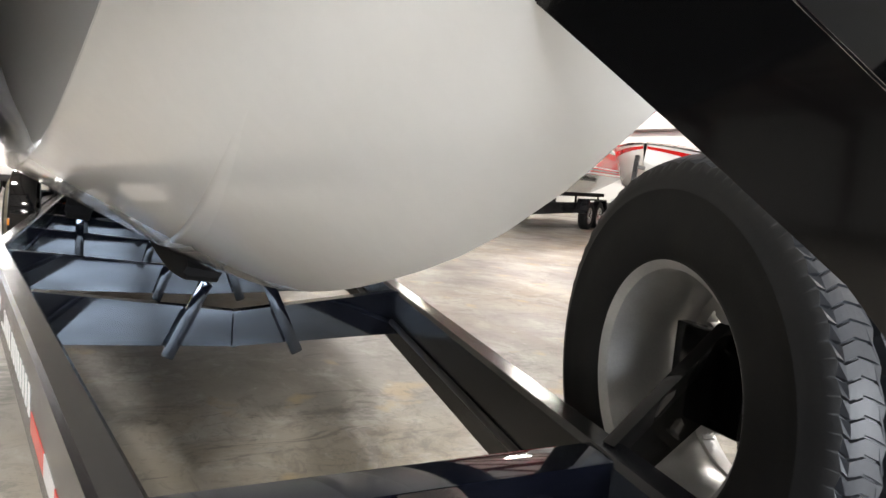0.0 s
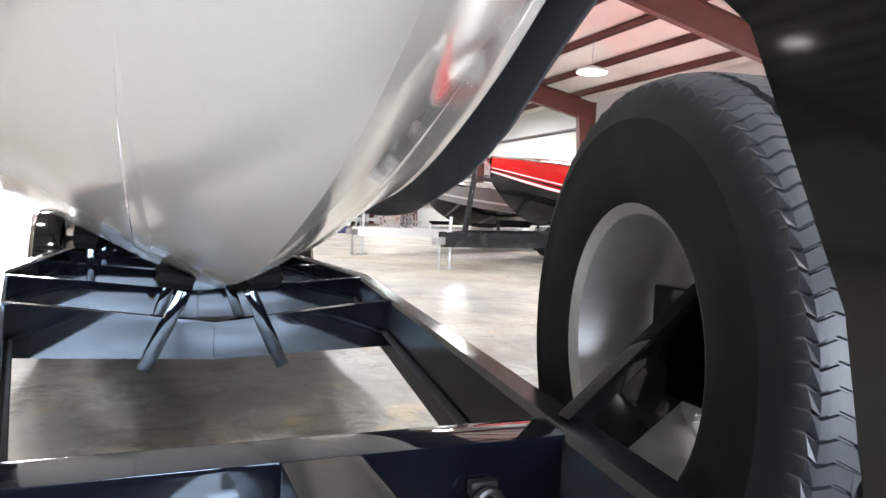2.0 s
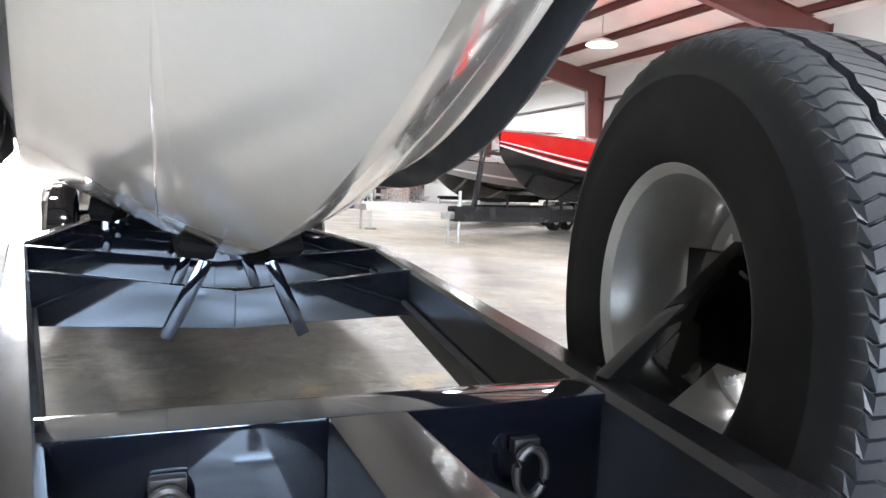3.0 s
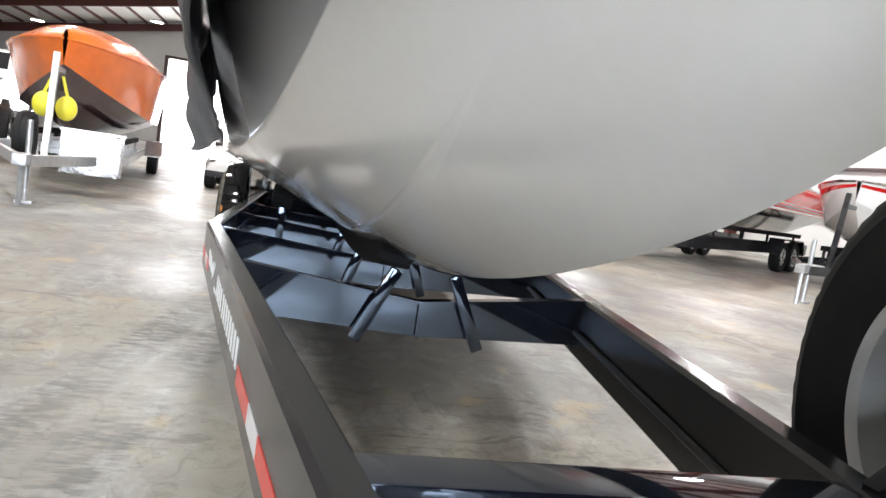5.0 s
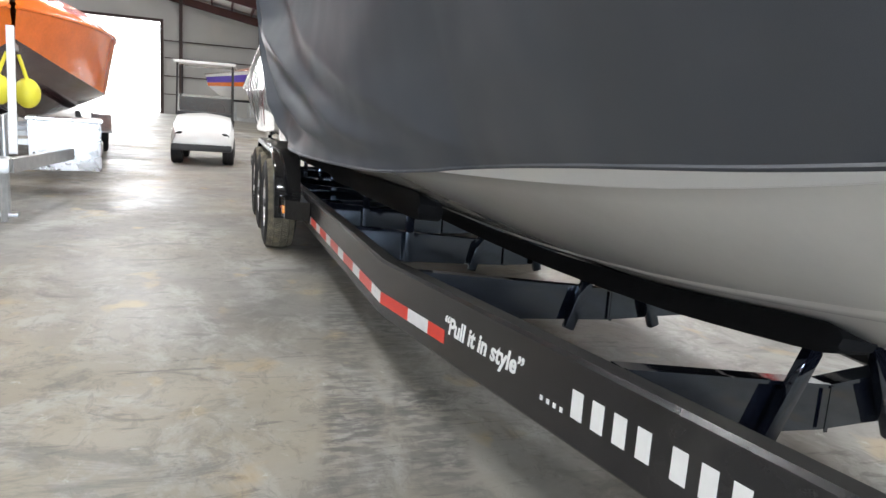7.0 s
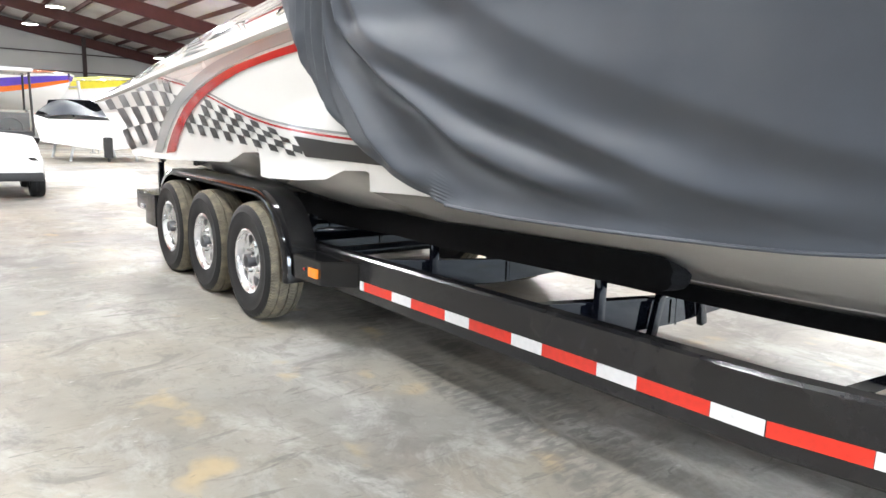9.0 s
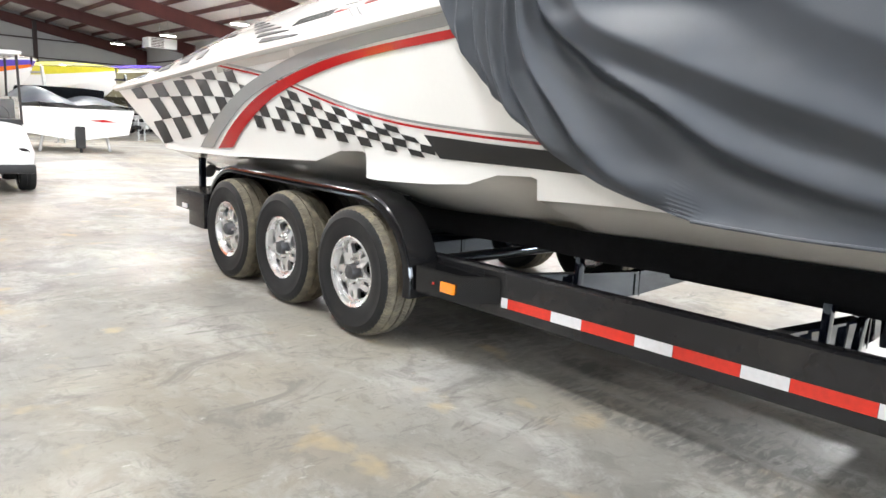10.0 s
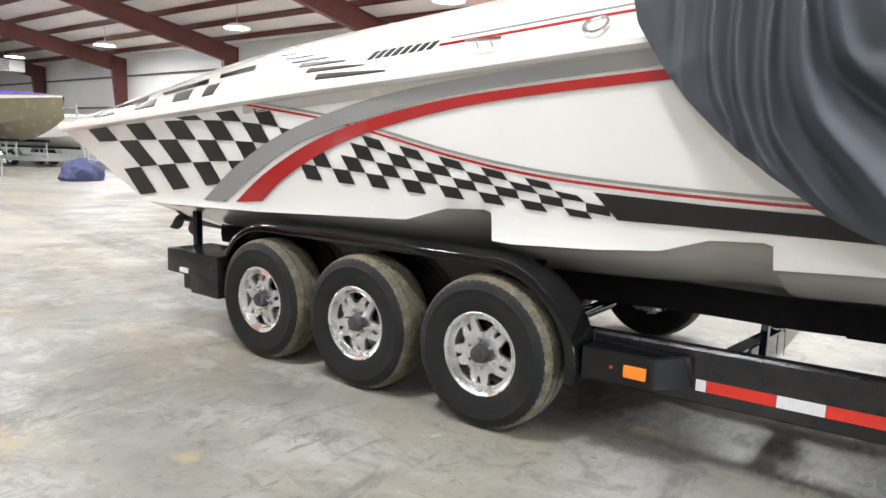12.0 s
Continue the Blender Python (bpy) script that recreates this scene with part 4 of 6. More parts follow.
# fenders over the three wheels, with rolled lips
for s in (-1, 1):
    bm = bmesh.new()
    prof = []
    for k in range(13):
        a = math.radians(-8 + 98 * k / 12)
        prof.append((AXLES[0] - 0.50 * math.cos(a) + 0.0, 0.39 + 0.475 * math.sin(a)))
    for k in range(13):
        a = math.radians(90 + 90 * k / 12)
        prof.append((AXLES[2] - 0.50 * math.cos(a), 0.39 + 0.475 * math.sin(a)))
    n = len(prof)
    rows = []
    for (y, z) in prof:
        i = prof.index((y, z))
        dy, dz = np.subtract(prof[min(i + 1, n - 1)], prof[max(i - 1, 0)])
        ln = math.hypot(dy, dz)
        ny, nz = -dz / ln, dy / ln
        fw = 1.235
        nx = [(1.022, 0), (fw - 0.02, 0), (fw - 0.007, -0.006), (fw, -0.02), (fw, -0.05), (fw - 0.008, -0.05), (fw - 0.008, -0.02), (fw - 0.025, -0.012), (1.022, -0.008)]
        rows.append([(s * x, y + ny * o, z + nz * o) for x, o in nx])
    loft(bm, rows, closed=True, cap=True)
    part("fender", bm, M["fender_black"], trailer, "gloss black fender over three wheels", smooth=True)
    bm = bmesh.new()
    box(bm, (min(s * 1.0, s * 1.02), AXLES[0] - 0.2, 0.5), (max(s * 1.0, s * 1.02), AXLES[2] + 0.2, 0.845))
    part("inner_fender", bm, M["fender_black"], trailer)
    # step between fender and rail with the side marker
    bm = bmesh.new()
    prism(bm, [(s * 1.002, 3.075), (s * 1.178, 3.195), (s * 1.20, 3.52), (s * 1.002, 3.52)], 0.37, 0.515, "z")
    bmesh.ops.bevel(bm, geom=bm.edges[:], offset=0.006, segments=2, affect="EDGES")
    step = part("fender_step", bm, M["fender_black"], trailer, smooth=True)
    bm = bmesh.new()
    box(bm, (min(s * 1.178, s * 1.197), 3.225, 0.41), (max(s * 1.178, s * 1.197), 3.325, 0.465), 0.007)
    part("side_marker", bm, M["amber"], step, "amber side marker lens", smooth=True)
    bm = bmesh.new()
    box(bm, (min(s * 1.18, s * 1.196), 3.375, 0.435), (max(s * 1.18, s * 1.196), 3.388, 0.448), 0.003)
    part("rivet", bm, M["tape_red"], step)
    # tail-lamp box behind the last wheel
    bm = bmesh.new()
    box(bm, (min(s * 0.90, s * 1.27), 6.16, 0.31), (max(s * 0.90, s * 1.27), 6.48, 0.44), 0.008)
    box(bm, (min(s * 0.90, s * 1.27), 6.164, 0.43), (max(s * 0.90, s * 1.272), 6.77, 0.60), 0.008)
    tail = part("tail_box", bm, M["rail_black"], trailer, smooth=True)
    bm = bmesh.new()
    box(bm, (min(s * 1.273, s * 1.281), 6.50, 0.445), (max(s * 1.273, s * 1.281), 6.60, 0.48), 0.003)
    part("tail_marker", bm, M["tape_white"], tail)
    # guide-on post at the stern
    bm = bmesh.new()
    bar(bm, (s * 1.05, 6.72, 0.6), (s * 1.05, 6.72, 0.86), 0.05, 0.05, (0, 1, 0))
    part("stern_post", bm, M["frame_black"], trailer)

# bunks and their uprights
for s in (-1, 1):
    for x, ya, yb, w, h in ((0.62, 1.3, 6.95, 0.12, 0.12), (0.15, -0.82, 2.6, 0.11, 0.06)):
        bm = bmesh.new()
        rows = []
        ys = [ya, ya + 0.02, ya + 0.05, *np.linspace(ya + 0.15, yb - 0.1, 22), yb]
        for i, y in enumerate(ys):
            k = (0.35, 0.75, 0.95)[i] if i < 3 else 1.0
            zo, zi = bottom_z(x + w / 2, min(y, 2.7)) - 0.008, bottom_z(x - w / 2, min(y, 2.7)) - 0.008
            if y > 2.7:
                zo, zi = min(zo, bottom_z(x + w / 2, y) - .008), min(zi, bottom_z(x - w / 2, y) - .008)
            zm = (zo + zi) / 2 - h / 2
            rows.append([(s * (x - w / 2), y, zm + (zi - zm) * k), (s * (x + w / 2), y, zm + (zo - zm) * k), (s * (x + w / 2 + 0.012), y, zm), (s * (x + w / 2), y, zm - (h / 2) * k), (s * (x - w / 2), y, zm - (h / 2) * k - 0.01), (s * (x - w / 2 - 0.012), y, zm)])
        loft(bm, rows, closed=True, cap=True)
        part("bunk", bm, M["carpet"], trailer, "black carpeted hull bunk", smooth=True)


def top_z(y):
    return 0.557 + 0.02 * (2.7 - y)


for y in BEAM_YS:
    for s in (-1, 1):
        xs = ((0.25, 0.115),) if y < 0.2 else (((0.22, 0.14),) if y < 1.3 else (((0.62, 0.62), (0.22, 0.16)) if y < 2.6 else ((0.62, 0.62),)))
        for xb, xt in xs:
            foot = top_z(y) - 0.25 if xb < 0.4 else top_z(y) - 0.2
            head = bottom_z(xt, min(y, 2.7)) - (0.10 if xb > 0.4 else 0.055)
            bm = bmesh.new()
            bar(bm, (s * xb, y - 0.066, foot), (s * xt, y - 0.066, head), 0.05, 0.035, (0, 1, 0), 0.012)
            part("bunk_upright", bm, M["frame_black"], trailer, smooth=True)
# wiring conduit and brake line along the rails
for s in (-1, 1):
    bm = bmesh.new()
    tube(bm, [(s * 0.905, 3.6, 0.42), (s * 0.905, 2, 0.45), (s * 0.9, 0.74, 0.47), (s * 0.40, -2.3, 0.50)], 0.012, 8)
    part("wiring_conduit", bm, M["black_plastic"], trailer, smooth=True)

# tie-down rings on the front crossmember
for x in (-0.25, 0.24):
    bm = bmesh.new()
    z0 = top_z(-2.43)
    c = Vector((x, -2.452, z0 - 0.10))
    pts = [c + Vector((0.024 * math.cos(a), -0.012, 0.036 * math.sin(a))) for a in np.linspace(0, 2 * math.pi, 21)]
    tube(bm, pts, 0.007, 8)
    box(bm, (x - 0.022, -2.452, z0 - 0.078), (x + 0.022, -2.432, z0 - 0.055), 0.006)
    part("tie_down_ring", bm, M["dark_metal"], trailer, smooth=True)

# winch stand that leans over the tongue towards the bow
winch_side = [(-3.44, 0.68), (-3.30, 0.68), (-3.245, 0.98), (-3.222, 1.03), (-3.124, 1.122), (-3.0, 1.198), (-2.776, 1.334), (-2.70, 1.42), (-2.80, 1.47), (-3.044, 1.30), (-3.13, 1.22), (-3.36, 1.08)]
for x0 in (-0.11, 0.102):
    bm = bmesh.new()
    prism(bm, winch_side, x0, x0 + 0.008, "x")
    bmesh.ops.bevel(bm, geom=bm.edges[:], offset=0.0015, segments=2, affect="EDGES")
    part("winch_stand_cheek", bm, M["fender_black"], trailer, "black winch stand cheek leaning to the bow", smooth=True)
bm = bmesh.new()
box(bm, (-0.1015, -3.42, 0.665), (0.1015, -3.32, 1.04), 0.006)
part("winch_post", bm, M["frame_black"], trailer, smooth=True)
bm = bmesh.new()
lathe(bm, [(-0.085, 0.05), (-0.05, 0.06), (0.05, 0.06), (0.085, 0.05), (0.085, 0.001), (-0.085, 0.001)], 20)
bm.transform(Matrix.Translation((0, -3.2, 1.16)))
part("winch_drum", bm, M["galv"], trailer, smooth=True)

# reflective tape along the outer faces: red 279 mm, white 178 mm
def rail_face(s, y, z_off, proud):
    z = top_z(y) + z_off
    return (s * (rail_outer(y) + proud), y, z)


def tape_run(s, y_start, pieces):
    y = y_start
    for red, ln in pieces:
        y1 = y - ln * (1 if y > BEND + 0.001 else math.cos(math.atan(TAPER)))
        bm = bmesh.new()
        cs = [rail_face(s, yy, zz, pr) for pr in (0.0005, 0.0022) for yy, zz in ((y - 0.001, -0.137), (y1 + 0.001, -0.137), (y1 + 0.001, -0.188), (y - 0.001, -0.188))]
        vs = [bm.verts.new(c) for c in cs]
        for f in ((0, 1, 2, 3), (7, 6, 5, 4), (0, 4, 5, 1), (1, 5, 6, 2), (2, 6, 7, 3), (3, 7, 4, 0)):
            bm.faces.new([vs[i] for i in f])
        part("tape_strip", bm, M["tape_red"] if red else M["tape_white"], rails[0 if s < 0 else 1])
        y = y1
    return y


for s in (-1, 1):
    tape_run(s, 3.068, [(0, 0.045), (1, 0.279), (0, 0.178), (1, 0.279), (0, 0.178), (1, 0.279), (0, 0.178), (1, 0.279), (0, 0.178), (1, 0.279), (0, 0.178)])
    tape_run(s, BEND, [(1, 0.279), (0, 0.178), (1, 0.13)])
    tape_run(s, -1.52, [(1, 0.279), (0, 0.178), (1, 0.279), (0, 0.178), (1, 0.279), (0, 0.178)])

# slogan on the starboard rail, then a row of plain bars for the maker's name
txt = bpy.data.curves.new("slogan", "FONT")
txt.body, txt.size, txt.extrude, txt.shear = "\u201cPull it in style\u201d", 0.086, 0.0006, 0.2
txt.offset = 0.0025
tmp = bpy.data.objects.new("slogan", txt)
slogan_mesh = bpy.data.meshes.new_from_object(tmp)
bpy.data.objects.remove(tmp)
along = Vector((TAPER, -1, 0.02)).normalized()
upv = Vector((0, 0.02, 1)).normalized()
outw = along.cross(upv).normalized()
w_now = max(v.co.x for v in slogan_mesh.vertices)
place = Matrix.Translation(Vector(rail_face(-1, 0.165, -0.140, 0.0012))) @ Matrix((along, upv, outw)).transposed().to_4x4() @ Matrix.Diagonal((0.50 / w_now, 1, 1, 1))
whole = bmesh.new()
whole.from_mesh(slogan_mesh)
islands, left = [], set(whole.verts)
while left:
    stack, seen = [left.pop()], set()
    while stack:
        v = stack.pop()
        seen.add(v)
        for e in v.link_edges:
            o = e.other_vert(v)
            if o in left:
                left.discard(o)
                stack.append(o)
    islands.append((min(v.co.x - 0.2 * v.co.y for v in seen), max(v.co.x - 0.2 * v.co.y for v in seen), seen))
islands.sort(key=lambda i: i[0])
letters = []
for a, b, vs in islands:
    if letters and a < letters[-1][1] - 0.004:
        letters[-1] = (letters[-1][0], max(b, letters[-1][1]), letters[-1][2] | vs)
    else:
        letters.append((a, b, vs))
for a, b, vs in letters:
    bm = bmesh.new()
    twin = {v: bm.verts.new(v.co) for v in vs}
    for f in {f for v in vs for f in v.link_faces}:
        bm.faces.new([twin[v] for v in f.verts])
    part("letter", bm, M["letter"], rails[0], m=place)
whole.free()


def bar_letters(u0, count, wide, gap, high, base, skip=()):
    """Plain upright bars of the size of the letters, along the tapered rail."""
    u = u0
    for k in range(count):
        if k in skip:
            u += 0.027
        o = Vector(rail_face(-1, BEND, 0, 0)) + along * u + upv * base
        bm = bmesh.new()
        for a, b, c, d in ((0, 1, 0, 1),):
            q = [o + along * (wide * a) + upv * high * c, o + along * (wide * b) + upv * high * c, o + along * (wide * b) + upv * high * d, o + along * (wide * a) + upv * high * d]
            v = [bm.verts.new(p + outw * t) for t in (0.0006, 0.002) for p in q]
            for f in ((0, 1, 2, 3), (7, 6, 5, 4), (0, 4, 5, 1), (1, 5, 6, 2), (2, 6, 7, 3), (3, 7, 4, 0)):
                bm.faces.new([v[i] for i in f])
        part("lettering_bar", bm, M["letter"], rails[0])
        u += wide + gap


bar_letters(1.30, 12, 0.044, 0.036, 0.078, -0.163, skip=(4,))
for k in range(4):
    o = Vector(rail_face(-1, BEND, 0, 0)) + along * (1.17 + 0.03 * k) + upv * -0.16
    bm = bmesh.new()
    bmesh.ops.create_cube(bm, size=1, matrix=Matrix.Translation(o + outw * 0.0015) @ Matrix((along, upv, outw)).transposed().to_4x4() @ Matrix.Diagonal((0.012, 0.014, 0.002, 1)))
    part("lettering_dot", bm, M["letter"], rails[0])

# ---- hull graphics ----
def ribbon(name, lo, hi, mat, off=0.004, n=40, label=""):
    """A painted band on the topside between two curves given by a few stations (y, z)."""
    bm = bmesh.new()
    rows = []
    for k in range(n + 1):
        u = k / n
        a, b = [Vector((smooth_interp(u, list(np.linspace(0, 1, len(c))), [p[0] for p in c]), smooth_interp(u, list(np.linspace(0, 1, len(c))), [p[1] for p in c]))) for c in (lo, hi)]
        rows.append([side_point(a.x + (b.x - a.x) * v, a.y + (b.y - a.y) * v, off) for v in (0, 0.25, 0.5, 0.75, 1)])
    loft(bm, rows)
    return part(name, bm, mat, boat, label, smooth=True)


ribbon("red_stripe", [(5.80, 1.0), (5.58, 1.14), (5.09, 1.36), (4.66, 1.48), (4.13, 1.58), (3.68, 1.63), (2.6, 1.71)], [(6.08, 0.975), (5.75, 1.17), (5.23, 1.395), (4.75, 1.525), (4.2, 1.62), (3.7, 1.67), (2.6, 1.755)], M["stripe_red"], 0.007, label="red arching hull stripe")
ribbon("grey_stripe", [(6.19, 0.97), (5.85, 1.16), (5.40, 1.365), (4.95, 1.49), (4.5, 1.585), (3.97, 1.66), (2.6, 1.775)], [(6.44, 0.965), (6.02, 1.21), (5.55, 1.415), (5.1, 1.545), (4.6, 1.65), (3.98, 1.725), (2.6, 1.835)], M["stripe_grey"], 0.007, label="grey arching hull stripe")
pin = [(5.9, 1.605), (5.09, 1.50), (4.74, 1.43), (4.28, 1.33), (3.95, 1.275), (3.65, 1.24), (3.15, 1.208), (2.2, 1.178)]
ribbon("red_pinstripe", pin, [(y, z + 0.013) for y, z in pin], M["stripe_red"], 0.005)
ribbon("grey_pinstripe", [(y, z + 0.024) for y, z in pin], [(y, z + 0.038) for y, z in pin], M["stripe_grey"], 0.005)
ribbon("black_band", [(3.41, 1.088), (2.92, 1.088), (2.42, 1.082), (1.6, 1.07)], [(3.52, 1.203), (2.93, 1.178), (2.44, 1.168), (1.6, 1.15)], M["stripe_black"], 0.006, label="black waterline band")
rub = [(8.2, 1.432), (7.0, 1.525), (5.85, 1.6), (4.3, 1.71), (3.28, 1.79), (2.2, 1.86)]
ribbon("taupe_band", [(y, z - 0.055) for y, z in rub[2:]], [(y, z + 0.0) for y, z in rub[2:]], M["stripe_taupe"], 0.005)

# checkered flag: two lattices, one each side of the arching stripes. Each level is a pair of curves
# (height along the hull and height above the floor) over the column number, from the top level down.
AFT_Y = ((0.0095, -0.3485, 8.1267), (0.0069, -0.2975, 7.8186), (0.0077, -0.2994, 7.6964), (0.0053, -0.2536, 7.4185), (0.0064, -0.2484, 7.2729))
AFT_Z = ((-0.0043, 0.07102, 1.28539), (-0.00226, 0.02637, 1.42971), (-0.0012, 0.01393, 1.33868), (-0.00145, 0.02664, 1.13838), (-0.00114, 0.03507, 0.94483))
FORE_Y = ((0.0006, -0.1365, 5.532), (0.0008, -0.1389, 5.4991), (0.0007, -0.1362, 5.4431), (0.0008, -0.1342, 5.385), (0.0009, -0.1348, 5.3453))
FORE_Z = ((0.00045, -0.0306, 1.5725), (0.00042, -0.02664, 1.48929), (0.00018, -0.01694, 1.36812), (-0.00016, -0.00705, 1.25513), (-0.00009, -0.00434, 1.16827))
GREY_EDGE = ([0.965, 1.21, 1.415, 1.545, 1.65], [6.38, 5.96, 5.49, 5.04, 4.54])
RED_EDGE = ([1.0, 1.14, 1.36, 1.48, 1.58], [5.86, 5.64, 5.15, 4.72, 4.19])


def checker_piece(ys, zs, col, row, keep):
    """One painted square of the lattice, bowed to the hull side and trimmed at the stripe."""
    bm = bmesh.new()
    rows = []
    for a in np.linspace(0, 1, 5):
        line = []
        for v in np.linspace(0, 1, 5):
            y0, y1 = np.polyval(ys[row], col + a), np.polyval(ys[row + 1], col + a)
            z0, z1 = np.polyval(zs[row], col + a), np.polyval(zs[row + 1], col + a)
            y, z = y0 + (y1 - y0) * v, z0 + (z1 - z0) * v
            top = np.interp(y, [3.28, 4.3, 5.85, 7.0, 8.2], [1.76, 1.68, 1.575, 1.495, 1.405])
            line.append(side_point(keep(y, z), min(z, top), 0.005))
        rows.append(line)
    loft(bm, rows)
    return bm


def before_grey(y, z):
    return max(y, interp(z, *GREY_EDGE) - 0.03)


def past_red(y, z):
    return min(y, interp(z, *RED_EDGE) + 0.03)


AFT_CELLS = [(row, col) for row, first_col, last in ((0, 5, 11), (1, 0, 11), (2, 1, 9), (3, 0, 7)) for col in range(first_col, last, 2)]
FORE_CELLS = [(row, col) for row, first_col in ((0, 5), (1, 4), (2, 1), (3, 0)) for col in range(first_col, 15, 2)] + [(2, 15)]
for cells, ys, zs, keep in ((AFT_CELLS, AFT_Y, AFT_Z, before_grey), (FORE_CELLS, FORE_Y, FORE_Z, past_red)):
    for row, col in cells:
        mid_y, mid_z = np.polyval(ys[row + 1], col + 0.5), np.polyval(zs[row + 1], col + 0.5)
        if abs(keep(mid_y, mid_z) - mid_y) < 0.25:
            part("checker", checker_piece(ys, zs, col, row, keep), M["stripe_black"], boat)

# deck details on the starboard side
def deck_patch(y0, y1, k0, k1, off, lean=0.0):
    bm = bmesh.new()
    rows = []
    for u in np.linspace(0, 1, 6):
        row = []
        for v in np.linspace(0, 1, 4):
            k = k0 + (k1 - k0) * v
            x, y, z = deck_point(y0 + (y1 - y0) * u + lean * v, k)
            row.append((-(x + off * 0.8), y, z + off * 0.6))
        rows.append(row)
    low = loft(bm, rows)
    r = bmesh.ops.extrude_face_region(bm, geom=bm.faces[:])
    bmesh.ops.translate(bm, verts=[g for g in r["geom"] if isinstance(g, bmesh.types.BMVert)], vec=(0.006, 0, -0.005))
    return bm


def deck_slot(ya, ka, yf, kf, high):
    """A vent slot, blunt at its aft end and drawn to a point forward."""
    bm = bmesh.new()
    rows = []
    for u in np.linspace(0, 1, 8):
        row = []
        for v in (-0.5, 0, 0.5):
            x, y, z = deck_point(ya + (yf - ya) * u, max(0.005, ka + (kf - ka) * u + v * high * (1 - u) ** 0.6))
            row.append((-(x + 0.004), y, z + 0.003))
        rows.append(row)
    loft(bm, rows)
    r = bmesh.ops.extrude_face_region(bm, geom=bm.faces[:])
    bmesh.ops.translate(bm, verts=[g for g in r["geom"] if isinstance(g, bmesh.types.BMVert)], vec=(0.006, 0, -0.005))
    return bm


for k in range(6):
    part("deck_vent_slot", deck_slot(5.85 - 0.126 * k, 0.78 - 0.136 * k, 5.63 - 0.19 * k, 0.70 - 0.133 * k, 0.07), M["stripe_black"], boat)
for y0, y1, k0, k1 in ((5.98, 6.35, 0.5, 0.64), (6.42, 6.72, 0.42, 0.58), (6.8, 6.98, 0.35, 0.62)):
    part("cabin_window", deck_patch(y0, y1, k0, k1, 0.004, 0.06), M["dark_glass"], boat, "dark narrow deck window", smooth=True)
for k in range(4):
    part("deck_checker", deck_patch(6.22 + 0.24 * k, 6.34 + 0.24 * k, 0.12, 0.36, 0.0035, 0.05), M["stripe_black"], boat)
for k in range(8):
    part("name_bar", deck_patch(4.44 + 0.058 * k, 4.44 + 0.058 * k + 0.036, 0.25, 0.375, 0.003, -0.02), M["stripe_black"], boat)
part("deck_pinstripe", deck_patch(2.6, 4.40, 0.275, 0.31, 0.003), M["stripe_red"], boat)
part("deck_pinstripe", deck_patch(3.4, 4.36, 0.375, 0.40, 0.003), M["stripe_grey"], boat)
x, y, z = deck_point(3.54, 0.16)
bm = bmesh.new()
lathe(bm, [(0, 0.062), (0.012, 0.06), (0.014, 0.047), (0.004, 0.045)], 24)
bm.transform(Matrix.Translation((-x - 0.004, y, z)) @ Matrix.Rotation(radians(45), 4, "Y") @ Matrix.Rotation(math.pi, 4, "Z"))
part("porthole", bm, M["chrome"], boat, smooth=True)
x, y, z = deck_point(4.07, 0.085)
bm = bmesh.new()
tube(bm, [(-x - 0.03, y - 0.1, z + 0.045), (-x - 0.03, y + 0.1, z + 0.045)], 0.009, 8)
for d in (-0.04, 0.04):
    tube(bm, [(-x, y + d, z), (-x - 0.03, y + d, z + 0.045)], 0.008, 8)
part("cleat", bm, M["chrome"], boat, smooth=True)

# stern drive: leg and propeller under the transom
for s in (-1, 1):
    bm = bmesh.new()
    box(bm, (s * 0.4 - 0.06, 7.1, 0.62), (s * 0.4 + 0.06, 7.7, 0.95), 0.03)
    tube(bm, [(s * 0.4, 7.2, 0.68), (s * 0.4, 7.95, 0.68)], [0.06, 0.045], 14)
    leg = part("drive_leg", bm, M["black_plastic"], boat, smooth=True)
    bm = bmesh.new()
    for k in range(4):
        a = math.pi / 2 * k + 0.4
        base = Vector((s * 0.4, 7.86, 0.68))
        rad, tan = Vector((math.cos(a), 0, math.sin(a))), Vector((-math.sin(a), 0, math.cos(a)))
        rows = []
        for u in np.linspace(0, 1, 7):
            wd = 0.075 * math.sin(math.pi * (0.2 + 0.75 * u))
            c = base + rad * (0.04 + 0.16 * u)
            rows.append([c - tan * wd + Vector((0, -0.05 * (1 - 0.5 * u), 0)), c + Vector((0, 0.006, 0)), c + tan * wd + Vector((0, 0.05 * (1 - 0.5 * u), 0)), c + tan * wd * 0.98 + Vector((0, 0.044 * (1 - 0.5 * u), 0)), c - Vector((0, 0.004, 0)), c - tan * wd * 0.98 + Vector((0, -0.056 * (1 - 0.5 * u), 0))])
        loft(bm, rows, closed=True, cap=True)
    part("propeller", bm, M["dark_metal"], leg, "bronze-grey propeller", smooth=True)

# ---- the cover ----
COVER_LOW = ([-3.95, -3.4, -2.6, -2.4, -2.1, -1.7, -1.1, -0.5, 0.0, 0.3, 0.75, 1.55, 2.0], [1.85, 1.55, 1.345, 1.31, 1.27, 1.23, 1.165, 1.115, 1.065, 1.022, 0.98, 0.968, 0.98])
COVER_LOW_PORT = ([-3.95, -3.2, -2.5, -1.8, -1.42, -0.93, -0.45, 0.04, 0.75, 1.55, 2.0], [2.08, 1.97, 1.86, 1.67, 1.53, 1.31, 1.17, 1.075, 0.99, 0.965, 0.975])
